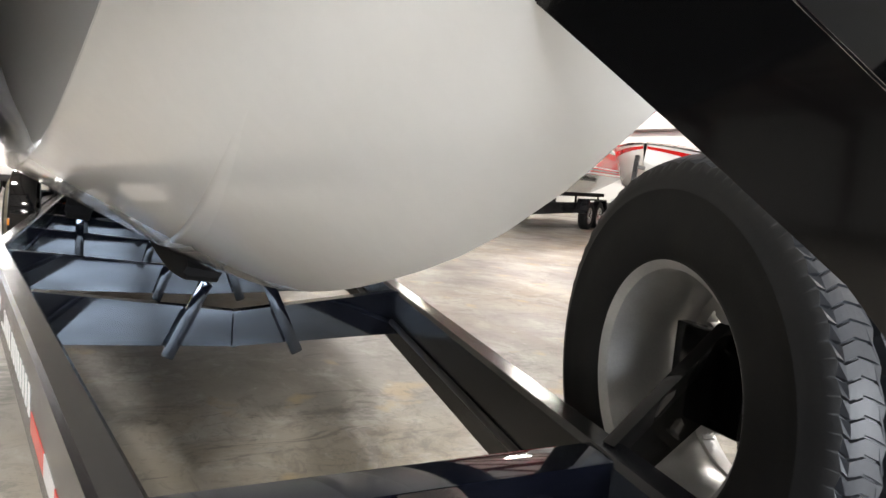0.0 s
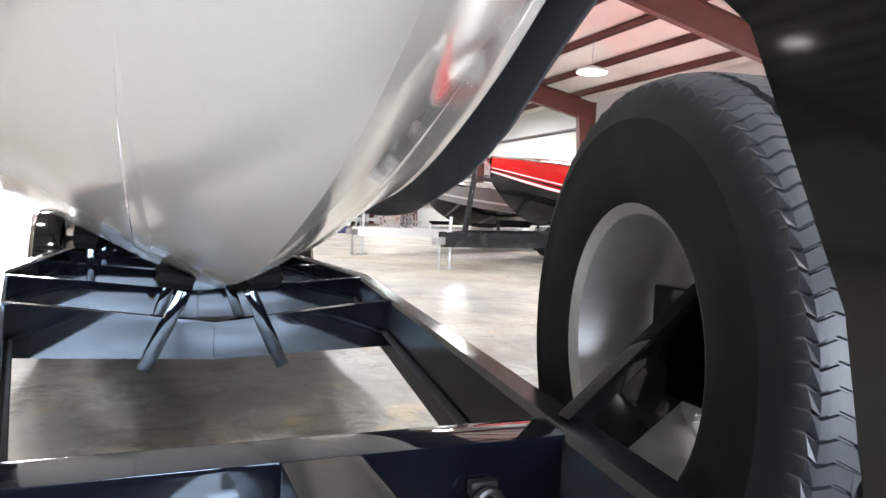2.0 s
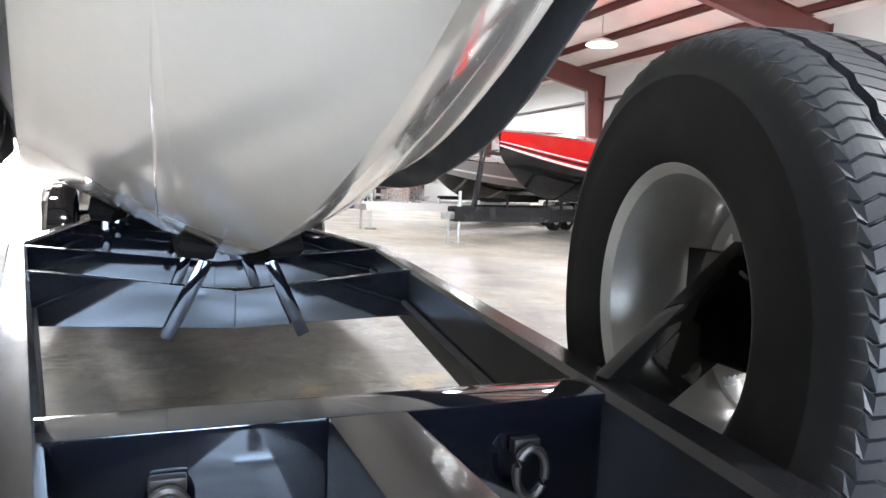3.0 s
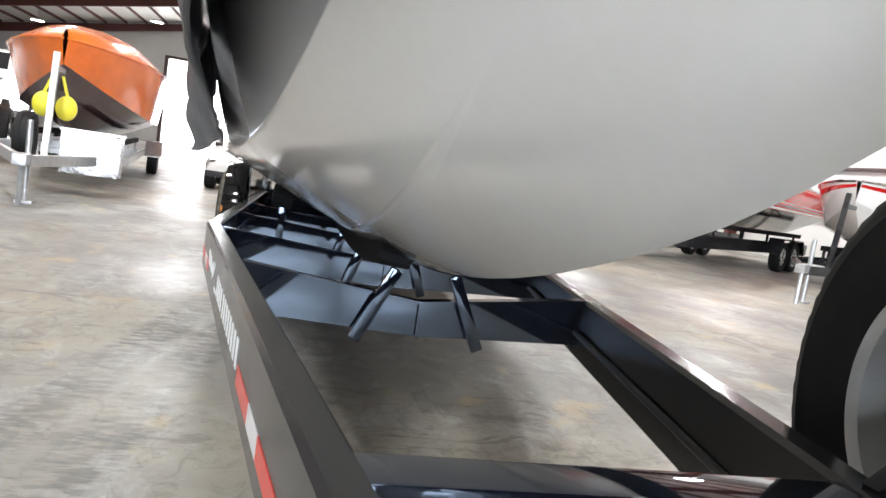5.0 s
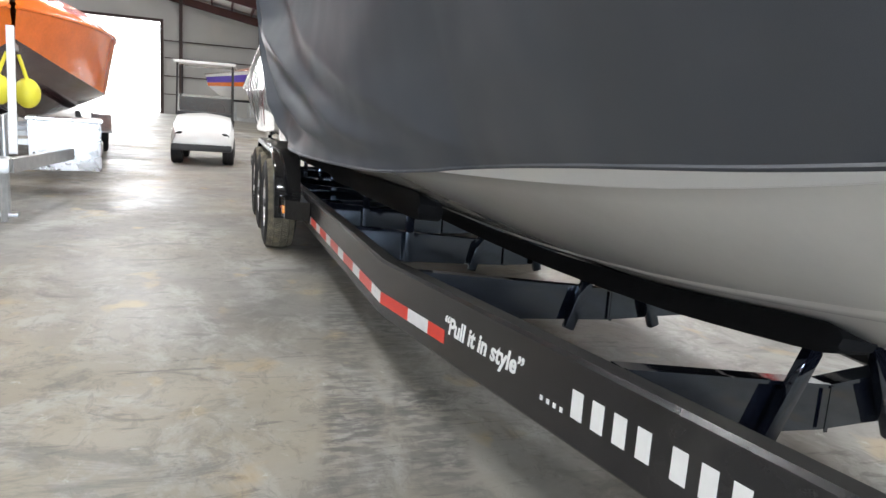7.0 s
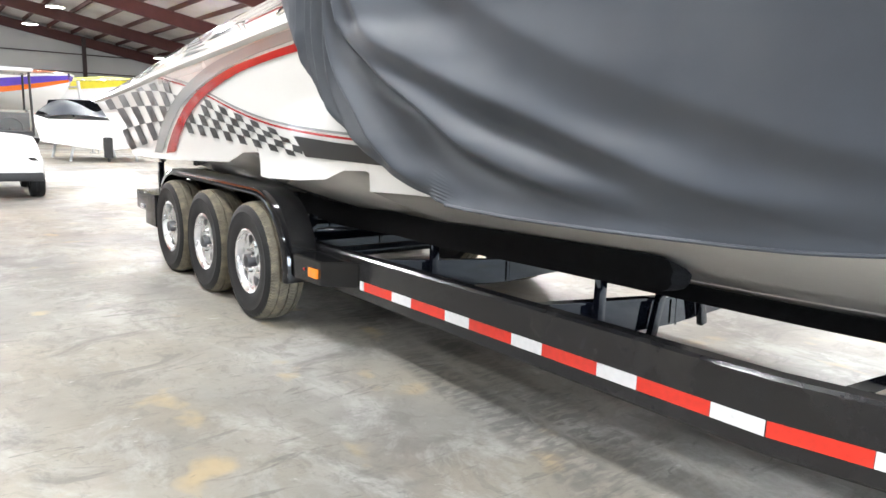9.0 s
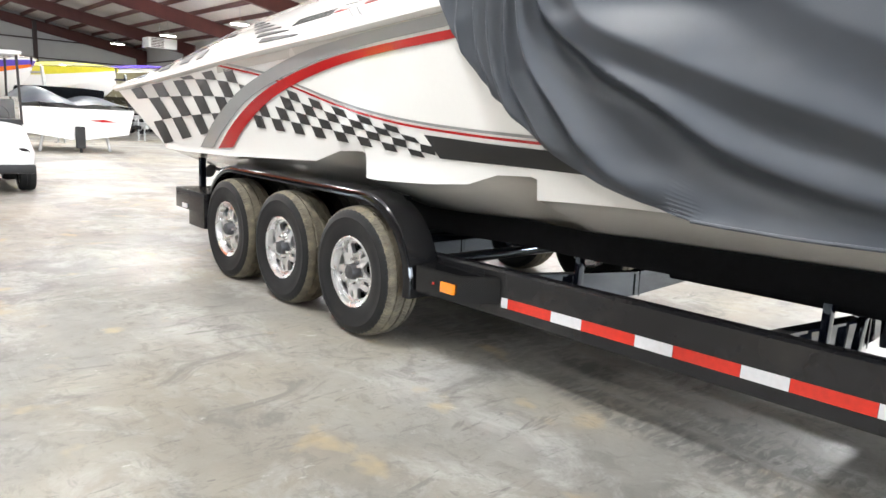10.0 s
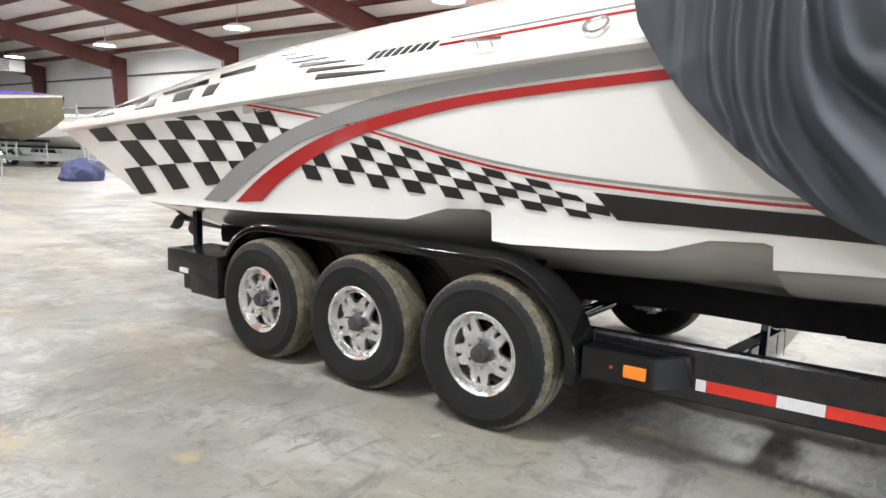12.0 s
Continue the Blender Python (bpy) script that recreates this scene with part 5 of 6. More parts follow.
COVER_OUT = ([-3.95, -3.6, -3.0, -2.2, -1.5, -0.7, 0, 1, 2, 3.4], [0.06, 0.28, 0.61, 0.88, 1.01, 1.12, 1.19, 1.255, 1.30, 1.345])
REAR = ([0.0, 0.06, 0.12, 0.2, 0.32, 0.5, 0.7, 0.85, 1.0], [1.95, 2.35, 2.56, 2.74, 2.97, 3.20, 3.36, 3.40, 3.40])


def cover_point(v, q, low=COVER_LOW):
    """v: 0 at the starboard hem, 1 on the ridge. q: 0 at the rear hem, 1 at the bow."""
    y_rear = smooth_interp(v, *REAR)
    y = y_rear + (-3.95 - y_rear) * q
    zlow = smooth_interp(y, *low) if y < 2.0 else 0.975
    out = smooth_interp(y, *COVER_OUT)
    z_sheer = interp(y, ZS[0], ZS[1]) + 0.06
    ridge = interp(y, [-3.95, -3.5, -2.5, 0, 2, 3.4], [2.34, 2.5, 2.6, 2.72, 2.78, 2.65])
    if v < 0.62:
        k = v / 0.62
        z = zlow + (z_sheer - zlow) * k
        tuck = interp(y, [-3.75, -3.0, -2.4, -2.1, -1.7, -1.1, -0.5, 0.0, 0.5, 2.0, 3.4], [0.03, 0.10, 0.15, 0.17, 0.19, 0.25, 0.29, 0.30, 0.23, 0.08, 0.05])
        if low is COVER_LOW_PORT:
            tuck = 0.05
        x = out - tuck * (1 - k) ** 1.4 - 0.02
        x += 0.02 * math.sin(math.pi * k)
        x += interp(y, [0.0, 1.0, 2.0, 2.6], [0.0, 0.09, 0.09, 0.0]) * max(0, 1 - k / 0.36) ** 2
    else:
        k = (v - 0.62) / 0.38
        x = (out - 0.02) * max(0, 1 - k ** 2.6) ** 0.5
        z = z_sheer + (ridge - z_sheer) * math.sin(k * math.pi / 2) ** 0.95
    return x, y, z


# folds gather at the strap near the rear edge and fan out, steep by the hem and sweeping forward lower down:
# heights above the floor, places along the boat, height of the fold, width aft of it, width ahead of it
FOLDS = (
    ((0.98, 1.15, 1.35, 1.55, 1.76, 2.2), (2.02, 2.32, 2.51, 2.66, 2.71, 2.74), 0.10, 0.040, 0.075),
    ((1.00, 1.06, 1.21, 1.37, 1.52, 1.73, 2.2), (0.90, 1.28, 1.80, 2.08, 2.34, 2.58, 2.69), 0.10, 0.032, 0.12),
    ((1.02, 1.07, 1.21, 1.45, 1.70, 2.2), (0.30, 0.64, 1.16, 1.85, 2.40, 2.64), 0.065, 0.05, 0.14),
    ((1.03, 1.10, 1.30, 1.55, 2.2), (-0.50, -0.05, 0.70, 1.45, 2.5), 0.035, 0.07, 0.16),
    ((1.12, 1.30, 1.50, 1.76, 2.2), (2.50, 2.67, 2.79, 2.82, 2.83), 0.045, 0.022, 0.030),
    ((1.25, 1.38, 1.56, 1.78, 2.2), (2.74, 2.82, 2.89, 2.92, 2.93), 0.050, 0.018, 0.026),
    ((1.34, 1.46, 1.60, 1.78, 2.2), (2.88, 2.92, 2.98, 3.01, 3.02), 0.036, 0.018, 0.024),
    ((1.50, 1.62, 1.78, 2.2), (3.06, 3.10, 3.12, 3.13), 0.034, 0.024, 0.03),
)


def folds(y, z, v, q):
    """Drape: pinched folds by the rear hem, long soft swags ahead, crumples along the hem."""
    s = max(0.0, smooth_interp(v, *REAR) - y)
    wob = 0.03 * noise.noise((y * 0.9, z * 1.6, 2.0)) + 0.012 * noise.noise((y * 2.5, z * 4.0, 7.0))
    hem_clear = min(1, max(0, v / 0.16))
    d = 0.0
    for zs, ys, high, aft, fore in FOLDS:
        yf = smooth_interp(z, zs, ys)
        slope = (smooth_interp(z + 0.02, zs, ys) - smooth_interp(z - 0.02, zs, ys)) / 0.04
        off = (y - yf + wob) / math.sqrt(1 + slope * slope)
        start = min(1, max(0, (z - zs[0]) / 0.12))
        w = aft if off > 0 else fore
        d += high * start * (3 - 2 * start) * start * (0.25 + 0.75 * hem_clear) * (math.exp(-(off / w) ** 2 / (0.35 + abs(off / w))) - 0.3 * math.exp(-((off - 1.9 * aft) / (0.9 * aft)) ** 2))
    crump = math.exp(-(s / 0.16) ** 2)
    d += 0.012 * crump * (1 - 2 * abs(noise.noise((y * 5.2 + z, z * 5.0 - y * 0.8, 4.0)))) + 0.014 * crump * noise.noise((y * 3.2, z * 3.0, 5.0))
    d += 0.005 * (crump + 0.3) * noise.noise((y * 9, z * 6, 1.0))
    d += 0.016 * noise.noise((y * 0.8, z * 1.7 + 0.5 * y, 9.0)) + 0.002 * noise.noise((y * 3.0, z * 4, 3.0))
    hem = max(0, 1 - v / 0.10) * min(1, max(0, (y + 1.5) / 1.5))
    d += hem * (0.006 * math.sin(y * 9 + 1.5 * math.sin(y * 2.3)) + 0.008 * noise.noise((y * 7, 0.3, 2.0)))
    return d + 0.012


bm = bmesh.new()
NV, NQ = 110, 560
rows = []
for iq in range(NQ + 1):
    q = (iq / NQ) ** 1.7
    half = []
    for iv in range(NV + 1):
        v = iv / NV
        x, y, z = cover_point(v, q)
        if v < 0.95:
            d = folds(y, z, v, q)
            x += d
        half.append((x, y, z))
    port = []
    for iv in range(NV + 1):
        v = iv / NV
        x, y, z = cover_point(v, q, COVER_LOW_PORT)
        if v < 0.95:
            x += folds(y + 0.13, z * 0.97, v, q) * 0.8
        port.append((x, y, z))
    rows.append([(-a, b, c) for a, b, c in half] + [(a, b, c) for a, b, c in port[-2::-1]])
loft(bm, rows)
bmesh.ops.recalc_face_normals(bm, faces=bm.faces)
r = bmesh.ops.extrude_face_region(bm, geom=bm.faces[:])
vs = [g for g in r["geom"] if isinstance(g, bmesh.types.BMVert)]
for vv in vs:
    n = Vector((vv.co.x, 0, vv.co.z - 1.6))
    vv.co -= n.normalized() * 0.004
cover = solid("boat_cover", bm, M["cover"], "charcoal grey cloth cover draped in folds over the boat's fore half", "boat cover", smooth=True)
for p in cover.data.polygons:
    p.use_smooth = True
# stitched hem roll along the lower edges
for s in (-1, 1):
    bm = bmesh.new()
    pts = []
    for iq in range(0, 561, 2):
        q = (iq / 560) ** 1.7
        x, y, z = cover_point(0, q, COVER_LOW if s < 0 else COVER_LOW_PORT)
        x += folds(y, z, 0, q) if s < 0 else folds(y + 0.13, z * 0.97, 0, q) * 0.8
        pts.append((s * x, y, z))
    tube(bm, pts, 0.007, 6)
    part("hem", bm, M["cover"], cover, smooth=True)


# ---- other craft and vehicles in the hall ----
def loose_wheel(parent, x, y, z, r=0.36, w=0.22, rim=None, face=1):
    """A tyre and its rim on an axle along x."""
    wh = new("wheel")
    wh.parent = parent
    bm = bmesh.new()
    lathe(bm, [(-w * 0.42, r * 0.58), (-w * 0.5, r * 0.66), (-w * 0.53, r * 0.82), (-w * 0.47, r * 0.95), (-w * 0.3, r), (-w * 0.1, r * 1.0), (-w * 0.08, r * 0.975), (w * 0.08, r * 0.975), (w * 0.1, r), (w * 0.3, r), (w * 0.47, r * 0.95), (w * 0.53, r * 0.82), (w * 0.5, r * 0.66), (w * 0.42, r * 0.58)], 36)
    part("tyre", bm, M["rubber"], wh, smooth=True)
    bm = bmesh.new()
    wins = [(60 * k, 16, r * 0.3, r * 0.48) for k in range(6)]
    rim_face(bm, wins, face * w * 0.3 - 0.008, face * w * 0.3 + 0.008, r * 0.04, r * 0.585, 48)
    lathe(bm, [(-w * 0.42, r * 0.6), (-w * 0.42, r * 0.56), (w * 0.42, r * 0.56), (w * 0.42, r * 0.6)], 36)
    part("rim", bm, rim or M["alloy"], wh, smooth=True)
    wh.matrix_basis = pose(x, y, z)
    return wh


def hull_sections(length, beam, keel, chine, sheer, bow_rise, n=26):
    """Rows of points from bow to stern; local +y runs aft from the stem."""
    rows = []
    for k in range(n + 1):
        u = k / n
        y = length * u
        f = min(1, u / 0.45)
        full = math.sin(f * math.pi / 2) ** 0.8
        zk = keel + bow_rise * (1 - min(1, u / 0.3)) ** 2
        zc = chine + (sheer - chine) * 0.75 * (1 - f) ** 2
        zs = sheer + 0.16 * (1 - u)
        bc, bs = beam / 2 * 0.88 * full ** 1.15, beam / 2 * max(0.03, math.sin(min(1, u / 0.4) * math.pi / 2) ** 0.65)
        rows.append((y, zk, bc, zc, bs, zs))
    return rows


def craft(name, label, group, m, length, beam, hull_mat, side_mat, top_mat, keel=0.75, chine=1.15, sheer=1.75, bow_rise=0.9, stripes=(), trailer_mat=None, deck_rise=0.25, wrap=False, bow=2.0, stands=True, axles=(0.62, 0.72), trailer_label="boat trailer", rail_h=0.13):
    """A motor boat on its own road trailer. The coupler is at the origin; +y runs aft."""
    b = thing(name, label, "boat", group)
    rows = hull_sections(length, beam, keel, chine, sheer, bow_rise)
    for s in (-1, 1):
        bm = bmesh.new()
        loft(bm, [[(s * bc * u, y + bow, zk + (zc - zk) * u ** 1.15) for u in np.linspace(0, 1, 7)] for y, zk, bc, zc, bs, zs in rows])
        part("hull_bottom", bm, hull_mat, b, smooth=True)
        bm = bmesh.new()
        loft(bm, [[(s * (bc + (bs - bc) * u), y + bow, zc + (zs - zc) * u) for u in np.linspace(0, 1, 6)] for y, zk, bc, zc, bs, zs in rows])
        part("topside", bm, side_mat, b, smooth=True)
        for lo, hi, mt in stripes:
            bm = bmesh.new()
            loft(bm, [[(s * (bc + (bs - bc) * u + 0.006), y + bow, zc + (zs - zc) * u) for u in (lo, (lo + hi) / 2, hi)] for y, zk, bc, zc, bs, zs in rows])
            part("side_stripe", bm, mt, b, smooth=True)
        bm = bmesh.new()
        tube(bm, [(s * bs, y + bow, zs) for y, zk, bc, zc, bs, zs in rows], 0.025, 8)
        part("rub_rail", bm, M["chrome"] if not wrap else side_mat, b, smooth=True)
    bm = bmesh.new()
    dk = []
    for i, (y, zk, bc, zc, bs, zs) in enumerate(rows):
        u = i / (len(rows) - 1)
        h = deck_rise * math.sin(math.pi * min(1, u / 0.9)) if not wrap else deck_rise * (0.3 + math.sin(math.pi * min(1, u / 0.95)))
        dk.append([(bs * t, y + bow, zs + h * (1 - abs(t) ** 2.2) + (0.03 * noise.noise((t * 5, y * 1.7, 3)) if wrap else 0)) for t in np.linspace(-1, 1, 13)])
    loft(bm, dk)
    part("deck", bm, top_mat, b, smooth=True)
    bm = bmesh.new()
    y, zk, bc, zc, bs, zs = rows[-1]
    v = [bm.verts.new(p) for p in ((0, y + bow, zk), (bc, y + bow, zc), (bs, y + bow, zs), (-bs, y + bow, zs), (-bc, y + bow, zc))]
    bm.faces.new(v)
    part("transom", bm, side_mat, b)
    b.matrix_basis = m
    # its trailer
    tm = trailer_mat or M["galv"]
    t = thing("boat_trailer", trailer_label, "trailer", "road trailers under the other boats")
    for s in (-1, 1):
        bm = bmesh.new()
        bar(bm, (s * 0.05, 0.1, 0.565 - rail_h / 2 + (rail_h - 0.13) * 0.8), (s * beam * 0.36, bow + 0.6, 0.565 - rail_h / 2 + (rail_h - 0.13) * 0.8), 0.07, rail_h)
        part("side_rail", bm, tm, t)
        bm = bmesh.new()
        bar(bm, (s * beam * 0.36, bow + 0.6, 0.565 - rail_h / 2 + (rail_h - 0.13) * 0.8), (s * beam * 0.36, bow + length * 0.95, 0.565 - rail_h / 2 + (rail_h - 0.13) * 0.8), 0.07, rail_h)
        part("side_rail", bm, tm, t)
        bm = bmesh.new()
        bar(bm, (s * beam * 0.27, bow + 1.6, keel + 0.02), (s * beam * 0.27, bow + length * 0.95, keel + 0.02), 0.1, 0.1)
        part("bunk", bm, M["carpet"], t)
        for fr in axles:
            y = bow + length * fr
            loose_wheel(t, s * beam * 0.45, y, 0.36, face=s)
        bm = bmesh.new()
        ys = [bow + length * axles[0] - 0.5, bow + length * axles[0] - 0.3, bow + length * axles[-1] + 0.3, bow + length * axles[-1] + 0.5]
        zs = [0.45, 0.78, 0.78, 0.45]
        loft(bm, [[(s * beam * 0.38, y, z), (s * beam * 0.52, y, z), (s * beam * 0.52, y, z - 0.03), (s * beam * 0.38, y, z - 0.03)] for y, z in zip(ys, zs)], closed=True, cap=True)
        part("fender", bm, tm, t)
    for fr in (0.2, 0.45, 0.66, 0.9):
        bm = bmesh.new()
        bar(bm, (-beam * 0.36, bow + length * fr, 0.47), (beam * 0.36, bow + length * fr, 0.47), 0.07, 0.08)
        for s in (-1, 1):
            bar(bm, (s * beam * 0.27, bow + length * fr, 0.5), (s * beam * 0.27, bow + length * fr, keel), 0.05, 0.05)
        part("crossmember", bm, tm, t)
    bm = bmesh.new()
    tube(bm, [(0, 0.35, 0.95), (0, 0.35, 0.03)], 0.032, 10)
    box(bm, (-0.09, 0.26, 0.0), (0.09, 0.44, 0.03), 0.005)
    part("tongue_jack", bm, M["galv"], t, smooth=True)
    bm = bmesh.new()
    box(bm, (-0.07, -0.15, 0.45), (0.07, 0.2, 0.58), 0.03)
    tube(bm, [(0.0, 0.0, 0.45), (0.0, 0.0, 0.0)], 0.028, 8)
    part("coupler_stand", bm, M["galv"], t, smooth=True)
    bm = bmesh.new()
    bar(bm, (0, bow - 0.9, 0.5), (0, bow - 0.55, sheer - 0.1), 0.08, 0.08, (0, 1, 0))
    bar(bm, (0, bow - 0.55, sheer - 0.3), (0, bow + 0.05, sheer - 0.3), 0.07, 0.07)
    part("winch_post", bm, tm, t)
    t.matrix_basis = m
    return b, t


# orange wrapped boat with its toolbox, spare and floats, beside the open lane
OM = pose(-3.5, 5.0, 0, 0, 0, 10)
orange_boat, orange_trailer = craft("wrapped_boat", "speedboat shrink-wrapped in orange film over a dark hull", "craft stored in the hall", OM, 8.4, 2.45, M["dark_hull"], M["orange"], M["orange"], keel=0.72, chine=1.18, sheer=1.95, bow_rise=0.85, deck_rise=0.45, wrap=True, bow=2.3, trailer_label="galvanised boat trailer under the orange wrapped boat", axles=(0.80, 0.90))
bm = bmesh.new()
box(bm, (0.12, 1.75, 0.30), (0.86, 2.35, 0.86), 0.015)
tb = solid("tool_box", bm, M["alu"], "bright aluminium checker-plate tool box on a trailer tongue", "tool box", smooth=True)
part("lid", boxes(((0.10, 1.73, 0.864), (0.88, 2.37, 0.90)), bevel=0.008), M["alu"], tb)
tb.matrix_basis = OM
loose_wheel(orange_trailer, -0.48, 2.9, 0.66, 0.37, 0.22, M["dark_metal"])
for dx, dz in ((-0.16, 1.17), (0.12, 1.15)):
    bm = bmesh.new()
    bmesh.ops.create_uvsphere(bm, u_segments=20, v_segments=12, radius=0.17, matrix=Matrix.Translation((dx, 2.05, dz)) @ Matrix.Diagonal((0.8, 0.8, 1.0, 1)))
    tube(bm, [(dx, 2.05, dz + 0.16), (dx * 0.4, 2.05, dz + 0.42)], 0.02, 8)
    fl = solid("fender_float", bm, M["yellow"], "round yellow float tied to the winch post", "float", "yellow floats", smooth=True)
    fl.matrix_basis = OM

# red boat and its neighbours in the row
RED = pose(4.35, 7.7, 0, 0, 0, -56)
craft("red_boat", "red and black speedboat with white pinstripes, bow on", "craft stored in the hall", RED, 8.2, 2.4, M["black_hull"], M["red_hull"], M["red_hull"], keel=0.85, chine=1.42, sheer=2.0, bow_rise=0.85, rail_h=0.27, stripes=((0.02, 0.1, M["letter"]), (0.16, 0.22, M["black_hull"]), (0.28, 0.32, M["letter"])), trailer_mat=M["rail_black"], trailer_label="black boat trailer under the red boat", bow=1.7)
craft("grey_boat", "grey speedboat with a dark blue bottom", "craft stored in the hall", pose(3.75, 11.3, 0, 0, 0, -56), 8.0, 2.4, M["black_hull"], M["stripe_grey"], M["stripe_grey"], keel=0.72, chine=1.1, sheer=1.6, stripes=((0.3, 0.4, M["letter"]),), trailer_label="white boat trailer under the grey boat", trailer_mat=M["cart_white"], rail_h=0.2, bow=2.4)
# white bow frame and bright box on the tongue of the grey boat's trailer
GREY = pose(3.75, 11.3, 0, 0, 0, -56)
bow_frame = thing("bow_frame", "white steel bow frame on the tongue of the white trailer", "bow frame")
for a, b in (((-0.2, 0.9, 0.62), (-0.2, 0.9, 1.2)), ((-0.2, 0.9, 1.2), (0.2, 0.9, 0.62)), ((0.2, 0.9, 0.62), (0.2, 0.9, 1.2))):
    bm = bmesh.new()
    bar(bm, a, b, 0.09, 0.07, (0, 1, 0))
    part("upright", bm, M["cart_white"], bow_frame)
bow_frame.matrix_basis = GREY @ Matrix.Rotation(radians(60), 4, "Z")
bm = bmesh.new()
box(bm, (-0.35, 1.3, 0.62), (0.35, 1.8, 0.98), 0.015)
tb = solid("tool_box", bm, M["alu"], "plain aluminium tool box on the white trailer's tongue", "tool box", smooth=True)
part("lid", boxes(((-0.37, 1.28, 0.984), (0.37, 1.82, 1.02)), bevel=0.008), M["alu"], tb)
tb.matrix_basis = GREY
craft("white_red_boat", "white speedboat with a red rail stripe", "craft stored in the hall", pose(6.6, 5.1, 0, 0, 0, -54), 8.6, 2.5, M["gelcoat"], M["gelcoat"], M["gelcoat"], keel=0.75, chine=1.15, sheer=1.85, stripes=((0.7, 0.85, M["red_hull"]),), trailer_mat=M["rail_black"], trailer_label="black boat trailer under the white and red boat", bow=2.4)
craft("dark_boat", "dark speedboat farther along the row", "craft stored in the hall", pose(9.2, 3.1, 0, 0, 0, -55), 8.4, 2.5, M["black_hull"], M["black_hull"], M["gelcoat"], trailer_mat=M["rail_black"], trailer_label="black boat trailer under the dark boat")

# boats across the far end of the lane
craft("painted_boat", "speedboat painted white, orange and purple, bow up", "craft stored in the hall", pose(2.05, 25.3, 0, 0, 0, 19), 8.0, 2.4, M["gelcoat"], M["purple"], M["orange"], keel=1.3, chine=1.95, sheer=2.5, bow_rise=0.9, stripes=((0.0, 0.3, M["orange"]), (0.75, 0.95, M["letter"])), trailer_label="galvanised boat trailer under the painted boat", bow=1.6)
craft("yellow_boat", "white speedboat with a yellow deck", "craft stored in the hall", pose(5.35, 27.8, 0, 0, 0, 19), 8.4, 2.5, M["gelcoat"], M["gelcoat"], M["yellow"], keel=1.2, chine=1.8, sheer=2.55, bow_rise=0.8, stripes=((0.6, 1.0, M["yellow"]),), trailer_mat=M["rail_black"], trailer_label="black boat trailer under the yellow-decked boat", bow=1.6)
craft("tan_boat", "tan speedboat with a purple bow cover", "craft stored in the hall", pose(8.75, 28.4, 0, 0, 0, 19), 8.6, 2.5, M["tan"], M["tan"], M["purple"], keel=1.15, chine=1.65, sheer=2.75, bow_rise=0.9, stripes=((0.85, 1.0, M["letter"]),), trailer_label="white boat trailer under the tan boat", bow=1.4)
craft("white_boat", "white speedboat beside the far wall", "craft stored in the hall", pose(12.6, 30.5, 0, 0, 0, 19), 8.6, 2.5, M["gelcoat"], M["gelcoat"], M["gelcoat"], keel=0.85, chine=1.3, sheer=2.1, trailer_label="galvanised boat trailer under the white boat")


